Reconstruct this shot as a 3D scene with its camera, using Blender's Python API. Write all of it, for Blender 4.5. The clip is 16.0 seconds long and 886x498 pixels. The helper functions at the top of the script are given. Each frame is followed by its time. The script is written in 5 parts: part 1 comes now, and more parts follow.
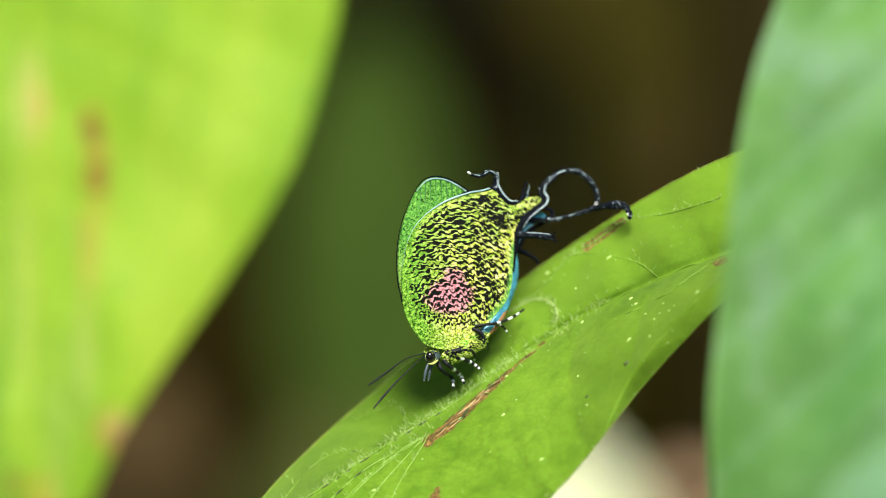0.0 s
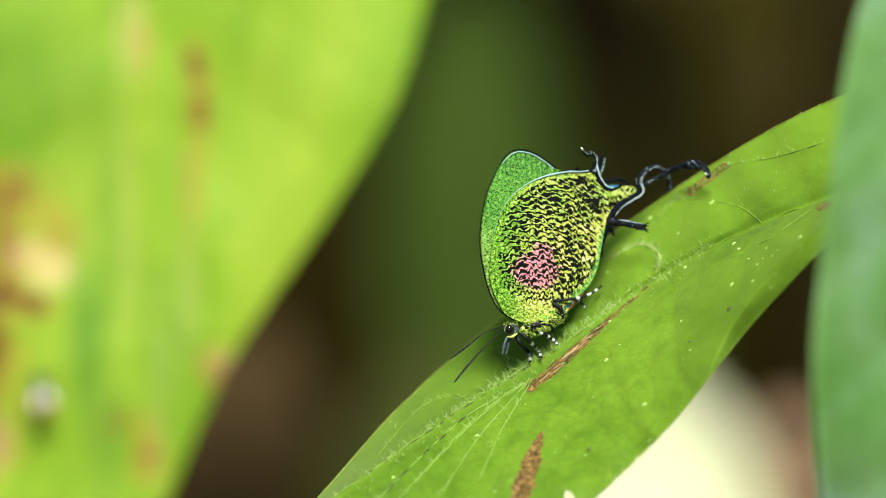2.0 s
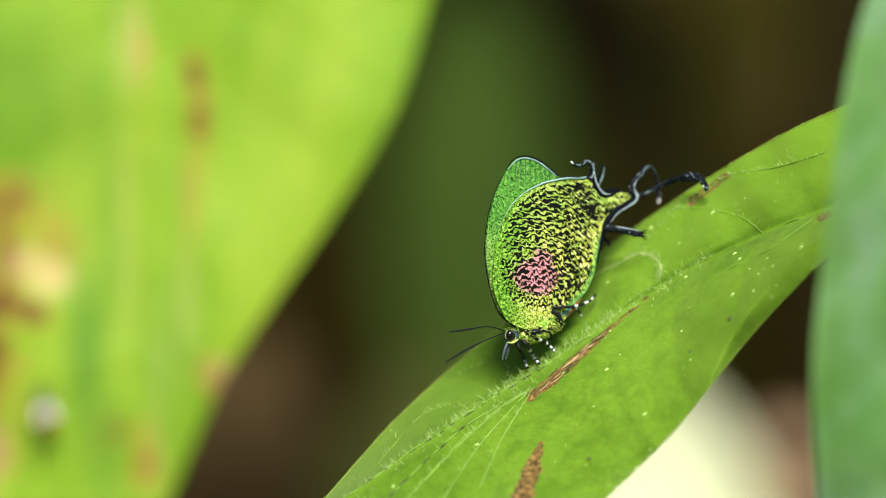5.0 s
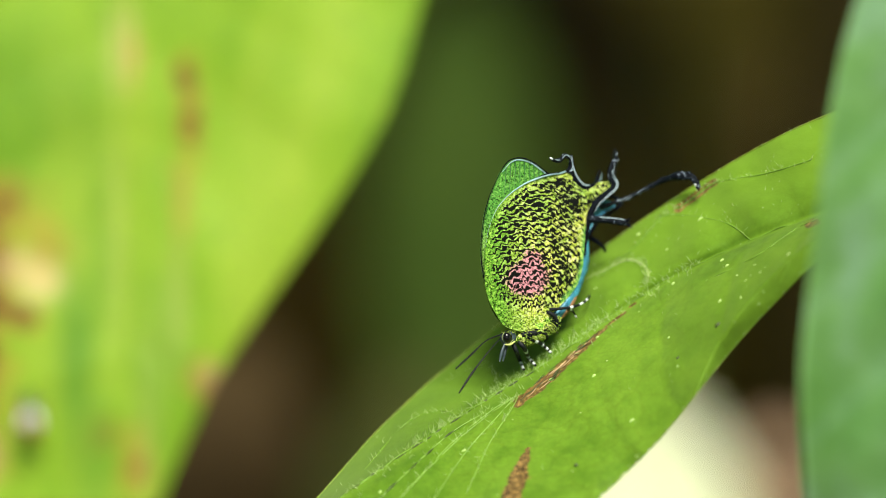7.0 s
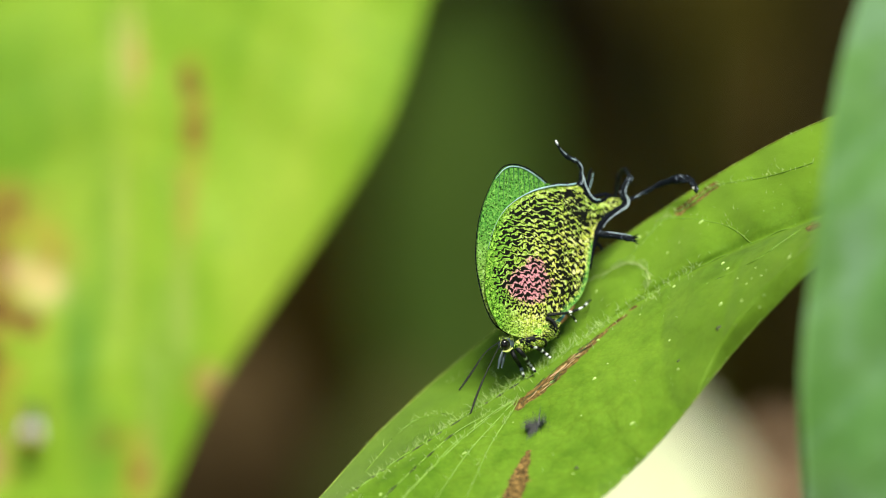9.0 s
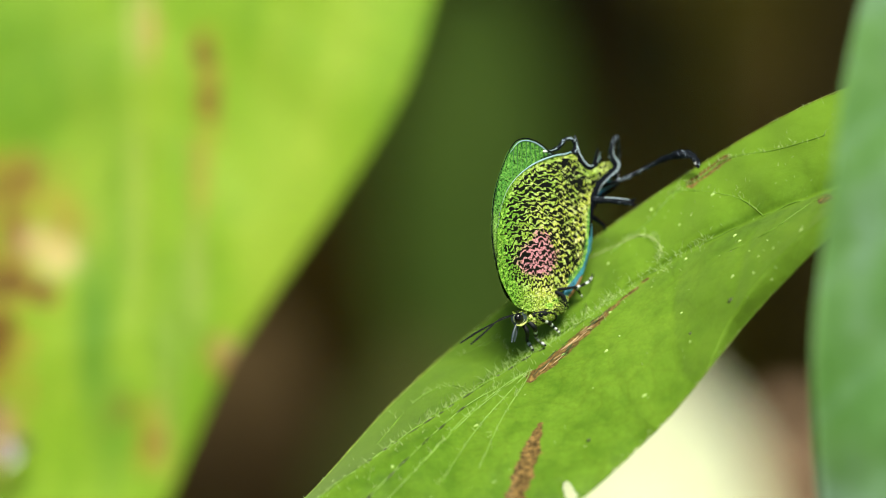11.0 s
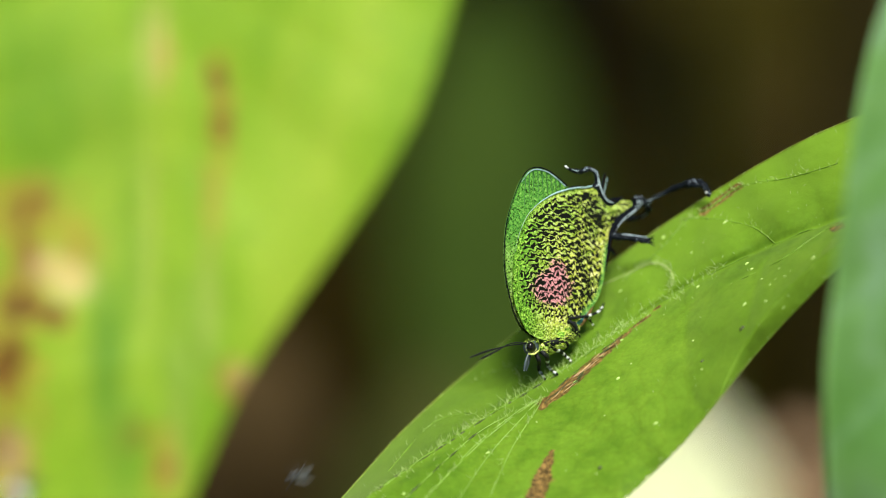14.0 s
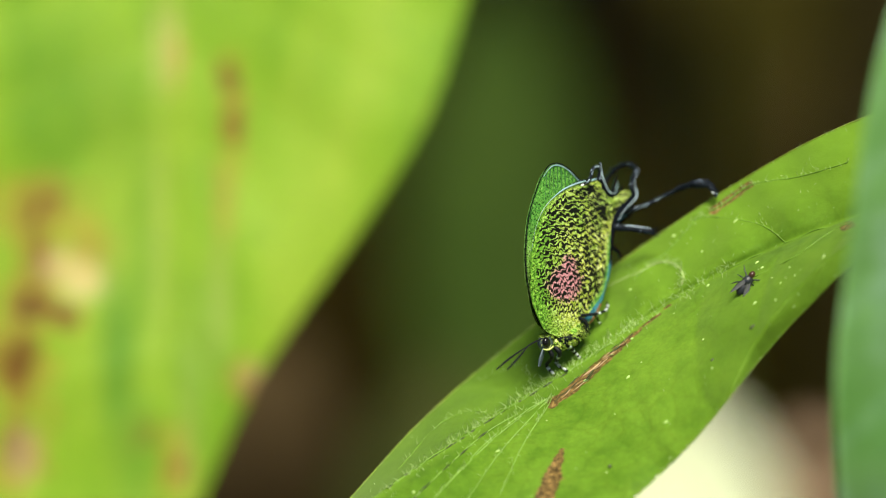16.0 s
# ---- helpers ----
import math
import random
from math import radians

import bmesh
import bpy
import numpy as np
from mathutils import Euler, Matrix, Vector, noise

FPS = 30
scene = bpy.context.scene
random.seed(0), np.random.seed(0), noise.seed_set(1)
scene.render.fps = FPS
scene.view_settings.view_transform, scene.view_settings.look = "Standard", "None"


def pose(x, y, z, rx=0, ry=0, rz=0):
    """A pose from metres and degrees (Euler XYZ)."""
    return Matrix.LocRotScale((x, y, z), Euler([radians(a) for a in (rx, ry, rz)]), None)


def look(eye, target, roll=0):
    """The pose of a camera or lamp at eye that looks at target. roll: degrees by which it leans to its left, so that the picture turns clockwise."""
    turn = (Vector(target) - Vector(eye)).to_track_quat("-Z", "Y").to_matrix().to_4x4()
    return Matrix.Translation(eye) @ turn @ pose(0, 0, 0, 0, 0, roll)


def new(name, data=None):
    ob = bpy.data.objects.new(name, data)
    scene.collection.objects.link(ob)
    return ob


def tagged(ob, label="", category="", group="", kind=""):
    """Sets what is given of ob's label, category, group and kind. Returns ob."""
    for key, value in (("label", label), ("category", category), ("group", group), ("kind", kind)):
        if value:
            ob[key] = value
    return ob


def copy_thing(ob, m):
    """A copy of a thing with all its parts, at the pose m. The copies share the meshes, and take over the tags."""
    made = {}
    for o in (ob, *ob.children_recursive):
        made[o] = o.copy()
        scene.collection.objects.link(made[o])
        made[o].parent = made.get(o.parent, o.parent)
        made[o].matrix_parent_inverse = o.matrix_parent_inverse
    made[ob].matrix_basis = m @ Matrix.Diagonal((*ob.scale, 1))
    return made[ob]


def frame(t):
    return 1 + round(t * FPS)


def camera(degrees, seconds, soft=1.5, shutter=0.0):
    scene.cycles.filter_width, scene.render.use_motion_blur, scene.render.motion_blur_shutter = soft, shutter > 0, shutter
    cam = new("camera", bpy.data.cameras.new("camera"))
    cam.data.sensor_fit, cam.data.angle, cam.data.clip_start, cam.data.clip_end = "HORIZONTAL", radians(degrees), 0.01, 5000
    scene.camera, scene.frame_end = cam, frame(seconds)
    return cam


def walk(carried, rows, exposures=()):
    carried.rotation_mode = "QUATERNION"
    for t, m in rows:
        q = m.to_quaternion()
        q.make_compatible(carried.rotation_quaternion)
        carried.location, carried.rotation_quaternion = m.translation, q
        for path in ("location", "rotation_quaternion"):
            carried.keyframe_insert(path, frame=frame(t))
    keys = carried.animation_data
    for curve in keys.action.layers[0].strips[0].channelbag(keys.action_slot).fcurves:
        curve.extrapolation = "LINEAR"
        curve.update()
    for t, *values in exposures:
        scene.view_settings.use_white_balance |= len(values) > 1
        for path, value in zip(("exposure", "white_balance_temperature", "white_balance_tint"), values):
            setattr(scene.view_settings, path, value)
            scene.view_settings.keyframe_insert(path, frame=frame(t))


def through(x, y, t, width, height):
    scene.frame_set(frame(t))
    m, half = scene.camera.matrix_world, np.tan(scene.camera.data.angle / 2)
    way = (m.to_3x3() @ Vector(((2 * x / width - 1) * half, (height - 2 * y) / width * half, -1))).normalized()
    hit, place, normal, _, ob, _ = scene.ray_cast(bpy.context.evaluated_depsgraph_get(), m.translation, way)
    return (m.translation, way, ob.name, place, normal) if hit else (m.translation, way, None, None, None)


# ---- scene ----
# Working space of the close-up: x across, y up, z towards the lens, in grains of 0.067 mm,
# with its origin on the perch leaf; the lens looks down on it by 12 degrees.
G = 6.7136e-5
DIST = 10427.0                      # lens to origin, in grains
BASE = pose(0, 0, 0.9, 78, 0, 0)
EYE = BASE @ Vector((0, 0, DIST * G))


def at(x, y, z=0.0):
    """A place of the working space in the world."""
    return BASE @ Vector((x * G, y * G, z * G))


def deep(x, y, z):
    """The place at depth z on the line from the lens through (x, y) of the focal plane."""
    k = (DIST - z) / DIST
    return (x * k, y * k, z)


# ---- camera: a hand-held pan about one spot ----
cam = camera(8.6, 16.0, soft=0.6, shutter=0.5)
cam.data.dof.use_dof = True
cam.data.dof.focus_distance = (DIST - 60) * G
cam.data.dof.aperture_fstop = 8.6
AIM = [(0, 179.9, 114.9, 0.11), (0.5, 133.6, 81.0, 0.07), (1, 84.7, 50.1, 0.04), (1.5, 30.0, 25.4, -0.11), (2, -2.3, 18.6,
       -0.20), (2.5, -9.6, 11.7, -0.09), (3, -1.2, 5.8, -0.00), (3.5, -0.0, 0.0, -0.06), (4, -1.0, 14.7, -0.21), (4.5, -5.6, 29.4,
       -0.19), (5, -3.7, 34.3, 0.03), (6.2, 11.3, 42.1, 0.16), (7.5, 26.4, 49.9, 0.21), (8, 28.4, 56.3, 0.27), (8.5, 20.9, 53.9,
       0.29), (9, 17.0, 49.4, 0.28), (10.2, 4.0, 22.2, 0.26), (11.5, -9.0, -5.1, 0.27), (12, -10.9, 9.1, 0.33), (12.5, -10.3, 24.6,
       0.40), (13, -25.4, 25.4, 0.42), (13.5, -29.4, 37.2, 0.41), (14, -25.4, 48.2, 0.41), (14.5, -22.1, 57.5, 0.40), (15, -32.2,
       63.2, 0.38), (15.5, -39.3, 59.7, 0.40), (16, -43.6, 45.1, 0.47)]
walk(cam, [(t, look(EYE, at(x, y), roll)) for t, x, y, roll in AIM],
     [(0, 0.95), (1.5, 0.86), (5, 0.8), (9, 0.71), (16, 0.665)])

# ---- world, sun, exposure ----
SUN_ELEVATION, SUN_TURN = 56, 12     # degrees above the horizon; turn from straight behind the lens
world = bpy.data.worlds.new("sky")
scene.world = world
world.use_nodes = True
sky = world.node_tree.nodes.new("ShaderNodeTexSky")
sky.sky_type, sky.sun_disc = "NISHITA", False
sky.sun_elevation, sky.sun_rotation = radians(SUN_ELEVATION), radians(180 + SUN_TURN)
world.node_tree.links.new(sky.outputs[0], world.node_tree.nodes["Background"].inputs[0])
world.node_tree.nodes["Background"].inputs[1].default_value = 0.075
sun = new("sun", bpy.data.lights.new("sun", "SUN"))
sun.data.energy, sun.data.angle, sun.data.color = 4.5, radians(26), (1.0, 0.94, 0.80)
sun_way = Vector((math.sin(radians(SUN_TURN)) * math.cos(radians(SUN_ELEVATION)),
                  -math.cos(radians(SUN_TURN)) * math.cos(radians(SUN_ELEVATION)), math.sin(radians(SUN_ELEVATION))))
sun.matrix_basis = look(sun_way * 5 + Vector((0, 0, 0.9)), (0, 0, 0.9))


# ---- materials ----
def material(name):
    m = bpy.data.materials.new(name)
    m.use_nodes = True
    return m, m.node_tree.nodes, m.node_tree.links, m.node_tree.nodes["Principled BSDF"]


def noise_node(nodes, links, scale, detail=4.0, rough=0.6, vector=None, stretch=None):
    tex = nodes.new("ShaderNodeTexNoise")
    tex.inputs["Scale"].default_value, tex.inputs["Detail"].default_value = scale, detail
    tex.inputs["Roughness"].default_value = rough
    if vector is None:
        vector = nodes.new("ShaderNodeTexCoord").outputs["Object"]
    if stretch:
        mp = nodes.new("ShaderNodeMapping")
        mp.inputs["Scale"].default_value = stretch
        links.new(vector, mp.inputs["Vector"])
        vector = mp.outputs["Vector"]
    links.new(vector, tex.inputs["Vector"])
    return tex.outputs["Fac"]


def ramp(nodes, links, fac, stops):
    r = nodes.new("ShaderNodeValToRGB")
    els = r.color_ramp.elements
    while len(els) < len(stops):
        els.new(0.5)
    for e, (p, c) in zip(els, stops):
        e.position, e.color = p, (*c, 1) if len(c) == 3 else c
    links.new(fac, r.inputs["Fac"])
    return r.outputs["Color"]


def mix(nodes, links, fac, a, b, blend="MIX"):
    m = nodes.new("ShaderNodeMix")
    m.data_type, m.blend_type = "RGBA", blend
    for sock, v in ((m.inputs[0], fac), (m.inputs[6], a), (m.inputs[7], b)):
        if isinstance(v, (int, float)):
            sock.default_value = v
        elif isinstance(v, tuple):
            sock.default_value = (*v, 1)
        else:
            links.new(v, sock)
    return m.outputs[2]


def math_node(nodes, links, op, a, b=0.0, clamp=False):
    m = nodes.new("ShaderNodeMath")
    m.operation, m.use_clamp = op, clamp
    for sock, v in zip(m.inputs, (a, b)):
        if isinstance(v, (int, float)):
            sock.default_value = v
        else:
            links.new(v, sock)
    return m.outputs[0]


def attribute(nodes, name):
    a = nodes.new("ShaderNodeAttribute")
    a.attribute_name = name
    return a.outputs["Fac"]


def bump(nodes, links, bsdf, height, strength, distance):
    b = nodes.new("ShaderNodeBump")
    b.inputs["Strength"].default_value, b.inputs["Distance"].default_value = strength, distance
    links.new(height, b.inputs["Height"])
    links.new(b.outputs["Normal"], bsdf.inputs["Normal"])
    return b.outputs["Normal"]


def plain(name, colour, rough=0.6, scale=2000.0, spread=0.25, metal=0.0, spec=0.5):
    """A surface of one colour with grain at two sizes."""
    m, n, l, b = material(name)
    dark = tuple(c * (1 - spread) for c in colour)
    lite = tuple(min(1, c * (1 + spread)) for c in colour)
    f = noise_node(n, l, scale)
    g = noise_node(n, l, scale * 0.12, 2.0)
    col = mix(n, l, 0.5, ramp(n, l, f, [(0.3, dark), (0.7, lite)]), ramp(n, l, g, [(0.3, dark), (0.7, lite)]))
    l.new(col, b.inputs["Base Color"])
    b.inputs["Roughness"].default_value, b.inputs["Metallic"].default_value = rough, metal
    b.inputs["Specular IOR Level"].default_value = spec
    bump(n, l, b, f, 0.25, 0.3 / scale)
    return m


def leaf_material(name, dark, mid, light, brown, through=0.35, rough=0.42, grain=900.0, coarse=60.0, spec=0.4, soft=False, stretch=None, net=0.0):
    """A living leaf: cells and mottling, mask for paler veins and painted lightening, dead tissue mask, light coming
    through.
    """
    m, n, l, b = material(name)
    fine = noise_node(n, l, grain, 5.0, 0.7)
    wide = noise_node(n, l, coarse, 3.0, 0.6, None, stretch)
    col = ramp(n, l, wide, [(0.32, dark), (0.5, mid), (0.68, light)])
    cells = ramp(n, l, fine, [(0.3, (0.72, 0.76, 0.7)), (0.7, (1.0, 1.0, 1.0))])
    col = mix(n, l, 0.8, col, cells, "MULTIPLY")
    col = mix(n, l, 0.6, col, ramp(n, l, noise_node(n, l, grain * 2.6, 3.0, 0.6), [(0.3, (0.74, 0.8, 0.7)), (0.72, (1.0, 1.0, 1.0))]), "MULTIPLY")
    blotch = noise_node(n, l, grain * 0.32, 2.5, 0.55)
    col = mix(n, l, 0.75 if net else 0.25, col, ramp(n, l, blotch, [(0.36, (0.72, 0.80, 0.66)), (0.54, (1.0, 1.0, 1.0))]), "MULTIPLY")
    if net:
        warp = mix(n, l, 0.012, n.new("ShaderNodeTexCoord").outputs["Object"], n.new("ShaderNodeTexNoise").outputs["Color"])
        for size, depth in ((net, 0.91), (net * 3.1, 0.93)):
            cell = n.new("ShaderNodeTexVoronoi")
            cell.feature = "DISTANCE_TO_EDGE"
            cell.inputs["Scale"].default_value = size
            l.new(warp, cell.inputs["Vector"])
            lines = ramp(n, l, cell.outputs["Distance"], [(0.0, (depth, depth * 0.98, depth * 0.9)), (0.09, (1, 1, 1))])
            col = mix(n, l, 0.8, col, lines, "MULTIPLY")
    col = mix(n, l, attribute(n, "vein"), col, light)
    rust = noise_node(n, l, grain * 1.7, 5.0, 0.7)
    micro = noise_node(n, l, grain * 4.0, 3.0, 0.65)
    dead = ramp(n, l, rust, [(0.36, tuple(c * 0.28 for c in brown)), (0.5, tuple(c * 0.85 for c in brown)), (0.66, tuple(min(1, c * 2.2) for c in brown))])
    edge = math_node(n, l, "ADD", attribute(n, "brown"), math_node(n, l, "MULTIPLY", math_node(n, l, "SUBTRACT", fine, 0.5), 0.8))
    sick = math_node(n, l, "MULTIPLY", edge, 1.6, True)
    if soft:
        halo = (brown[0] * 1.9 + 0.1, brown[1] * 1.9 + 0.1, brown[2] * 1.9 + 0.02)
        col = mix(n, l, ramp(n, l, sick, [(0.1, (0, 0, 0)), (0.6, (0.55, 0.55, 0.55))]), col, halo)
        col = mix(n, l, ramp(n, l, sick, [(0.6, (0, 0, 0)), (1.0, (1, 1, 1))]), col, dead)
    else:
        col = mix(n, l, ramp(n, l, sick, [(0.2, (0, 0, 0)), (0.55, (0.35, 0.35, 0.35)), (0.62, (1, 1, 1))]), col, dead)
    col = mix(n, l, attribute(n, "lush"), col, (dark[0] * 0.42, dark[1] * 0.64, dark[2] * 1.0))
    col = mix(n, l, attribute(n, "pale"), col, (0.80, 0.66, 0.34))
    l.new(col, b.inputs["Base Color"])
    b.inputs["Roughness"].default_value = rough
    b.inputs["Specular IOR Level"].default_value = spec
    if net:
        b.inputs["Sheen Weight"].default_value, b.inputs["Sheen Roughness"].default_value = 0.22, 0.5
        b.inputs["Sheen Tint"].default_value = (0.85, 1.0, 0.6, 1)
    nrm = bump(n, l, b, math_node(n, l, "ADD", fine, math_node(n, l, "MULTIPLY", micro, 0.4)), 0.13, 0.5 / grain)
    tr = n.new("ShaderNodeBsdfTranslucent")
    l.new(mix(n, l, 1.0, col, (1.5, 1.35, 0.6), "MULTIPLY"), tr.inputs["Color"])
    l.new(nrm, tr.inputs["Normal"])
    ms = n.new("ShaderNodeMixShader")
    ms.inputs[0].default_value = through
    l.new(b.outputs[0], ms.inputs[1])
    l.new(tr.outputs[0], ms.inputs[2])
    l.new(ms.outputs[0], n["Material Output"].inputs["Surface"])
    return m


def wing_material(name, ripples=True, sheen=True, deep_green=False):
    """Iridescent scales: green to yellow ground, a pink patch, black broken ripples, by masks on the wing."""
    m, n, l, b = material(name)
    uv = n.new("ShaderNodeTexCoord").outputs["UV"]
    dust = noise_node(n, l, 4700.0, 2.0, 0.6)
    mott = noise_node(n, l, 2600.0, 3.0, 0.6)
    green = ramp(n, l, mott, [(0.3, (0.06, 0.21, 0.02)), (0.52, (0.17, 0.40, 0.04)), (0.68, (0.46, 0.76, 0.13))])
    if deep_green:
        green = ramp(n, l, mott, [(0.3, (0.03, 0.16, 0.03)), (0.52, (0.11, 0.33, 0.05)), (0.72, (0.26, 0.54, 0.12))])
    lime = ramp(n, l, mott, [(0.3, (0.26, 0.42, 0.02)), (0.43, (0.66, 0.74, 0.06)), (0.53, (1.0, 0.97, 0.30)), (0.62, (1.0, 1.0, 0.55))])
    pink = ramp(n, l, mott, [(0.3, (0.46, 0.17, 0.21)), (0.5, (0.74, 0.32, 0.40)), (0.7, (0.86, 0.46, 0.50))])
    broad = ramp(n, l, noise_node(n, l, 420.0, 2.0), [(0.32, (0.35, 0.35, 0.35)), (0.58, (1, 1, 1))])
    col = mix(n, l, mix(n, l, 1.0, attribute(n, "yellow"), broad, "MULTIPLY"), green, lime)
    soft = math_node(n, l, "ADD", attribute(n, "pink"), math_node(n, l, "MULTIPLY", math_node(n, l, "SUBTRACT", mott, 0.5), 1.1))
    col = mix(n, l, ramp(n, l, soft, [(0.42, (0, 0, 0)), (0.6, (1, 1, 1))]), col, pink)
    speck = ramp(n, l, dust, [(0.36 if deep_green else 0.40, (0.02, 0.05, 0.02)), (0.50 if deep_green else 0.52, (1, 1, 1))])
    col = mix(n, l, math_node(n, l, "SUBTRACT", 0.9, math_node(n, l, "MULTIPLY", attribute(n, "ripple"), 0.42)), col, speck, "MULTIPLY")
    if ripples:
        centred = lambda v, k: math_node(n, l, "MULTIPLY", math_node(n, l, "SUBTRACT", v, 0.5), k)
        drift = noise_node(n, l, 0.33, 1.0, 0.4, uv)
        wobble = noise_node(n, l, 1.25, 1.0, 0.5, uv)
        chop = noise_node(n, l, 1.2, 1.0, 0.5, uv, (0.62, 1.0, 1.0))
        jag = noise_node(n, l, 4300.0, 2.0, 0.7)
        split = n.new("ShaderNodeSeparateXYZ")
        l.new(uv, split.inputs[0])
        along = math_node(n, l, "ADD", math_node(n, l, "MULTIPLY", split.outputs[0], 4.4), math_node(n, l, "ADD", centred(drift, 16.0), math_node(n, l, "MULTIPLY", split.outputs[1], 1.7)))
        zigzag = math_node(n, l, "MULTIPLY", math_node(n, l, "SINE", along), 0.24)
        phase = math_node(n, l, "ADD", math_node(n, l, "ADD", split.outputs[1], zigzag), math_node(n, l, "ADD", centred(drift, 2.0), centred(wobble, 1.5)))
        wave = math_node(n, l, "SINE", math_node(n, l, "MULTIPLY", phase, 2 * math.pi))
        h = math_node(n, l, "ADD", math_node(n, l, "MULTIPLY", wave, 0.64), math_node(n, l, "ADD", centred(chop, 2.4), centred(jag, 2.1)))
        gate = math_node(n, l, "MULTIPLY", math_node(n, l, "SUBTRACT", 1.0, attribute(n, "ripple")), 1.3)
        h = math_node(n, l, "SUBTRACT", math_node(n, l, "ADD", h, math_node(n, l, "MULTIPLY", attribute(n, "soot"), 1.1)), gate)
        black = ramp(n, l, h, [(0.02, (0, 0, 0)), (0.08, (1, 1, 1))])
        col = mix(n, l, black, col, (0.006, 0.007, 0.006))
    col = mix(n, l, attribute(n, "rim"), col, (0.16, 0.50, 0.10))
    l.new(col, b.inputs["Base Color"])
    b.inputs["Roughness"].default_value = 0.42
    b.inputs["Metallic"].default_value = 0.12 if sheen else 0.0
    b.inputs["Specular IOR Level"].default_value = 0.06
    bump(n, l, b, dust, 0.5, 0.00008)
    return m


def banded(name, dark, light):
    """Dark limb with pale rings where the mesh mask says so."""
    m, n, l, b = material(name)
    f = noise_node(n, l, 6000.0)
    col = ramp(n, l, f, [(0.3, tuple(c * 0.6 for c in dark)), (0.7, tuple(c * 1.6 for c in dark))])
    col = mix(n, l, attribute(n, "band"), col, light)
    l.new(col, b.inputs["Base Color"])
    b.inputs["Roughness"].default_value = 0.5
    b.inputs["Specular IOR Level"].default_value = 0.15
    bump(n, l, b, f, 0.4, 0.0001)
    return m


M_PERCH = leaf_material("hairy_leaf", (0.113, 0.248, 0.013), (0.161, 0.327, 0.019), (0.22, 0.407, 0.031), (0.21, 0.135, 0.042), 0.35, 0.5, 900.0, 60.0, 0.16, net=260.0)
M_LEFT = leaf_material("thin_leaf", (0.24, 0.485, 0.023), (0.37, 0.61, 0.035), (0.48, 0.67, 0.063), (0.23, 0.12, 0.02), 0.4, 0.5, 500, 62, 0.4, True, (1.0, 0.24, 1.0))
M_RIGHT = leaf_material("waxy_leaf", (0.112, 0.30, 0.045), (0.20, 0.42, 0.125), (0.34, 0.55, 0.40), (0.15, 0.08, 0.03), 0.15, 0.30, 400, 46, 1.0)
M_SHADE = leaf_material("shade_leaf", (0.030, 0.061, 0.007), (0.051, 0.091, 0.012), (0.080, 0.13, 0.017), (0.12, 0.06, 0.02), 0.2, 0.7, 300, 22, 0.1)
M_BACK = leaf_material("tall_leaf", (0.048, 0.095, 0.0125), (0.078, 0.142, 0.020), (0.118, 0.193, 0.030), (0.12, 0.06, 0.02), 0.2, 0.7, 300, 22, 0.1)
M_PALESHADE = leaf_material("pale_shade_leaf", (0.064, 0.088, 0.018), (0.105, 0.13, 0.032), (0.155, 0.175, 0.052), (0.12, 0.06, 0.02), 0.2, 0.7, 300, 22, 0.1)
M_DRY = leaf_material("dry_leaf", (0.78, 0.86, 0.54), (0.86, 0.91, 0.66), (0.91, 0.94, 0.76), (0.3, 0.18, 0.08), 0.25, 0.7, 300, 25)
M_HAIR = plain("leaf_hair", (0.37, 0.53, 0.17), 0.5, 4000)
M_VEIN = plain("leaf_vein", (0.145, 0.29, 0.02), 0.5, 2500)
M_VEIN_DARK = plain("dark_vein", (0.045, 0.07, 0.012), 0.6, 3000, 0.6)
M_PALEVEIN = plain("pale_vein", (0.20, 0.37, 0.05), 0.5, 3000)
M_EDGE = plain("leaf_margin", (0.22, 0.30, 0.03), 0.5, 1500, 0.5)
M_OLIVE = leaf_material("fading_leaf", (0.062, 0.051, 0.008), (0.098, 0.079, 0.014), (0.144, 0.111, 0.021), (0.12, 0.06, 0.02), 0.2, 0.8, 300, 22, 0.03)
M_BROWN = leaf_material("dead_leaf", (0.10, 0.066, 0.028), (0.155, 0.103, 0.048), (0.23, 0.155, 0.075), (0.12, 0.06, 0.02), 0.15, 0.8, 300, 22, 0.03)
M_WOOLLY = plain("woolly_vein", (0.36, 0.47, 0.16), 0.6, 3000)
M_RUST = plain("rust_fibre", (0.13, 0.065, 0.016), 0.7, 3000, 0.5)
M_TAN = plain("dry_fibre", (0.42, 0.29, 0.14), 0.7, 3000, 0.4)
M_DOT = plain("leaf_pimple", (0.32, 0.50, 0.11), 0.45, 5000)
M_HIND = wing_material("hindwing_scales")
M_FORE = wing_material("forewing_scales", False, True, True)
M_FORERAY = plain("wing_ray", (0.03, 0.13, 0.03), 0.5, 6000, 0.4)
M_BLUE = plain("blue_scales", (0.05, 0.26, 0.40), 0.38, 5000, 0.8, 0.2)
M_BLACK = plain("black_scales", (0.005, 0.0065, 0.010), 0.7, 6000, 0.5, 0.0, 0.03)
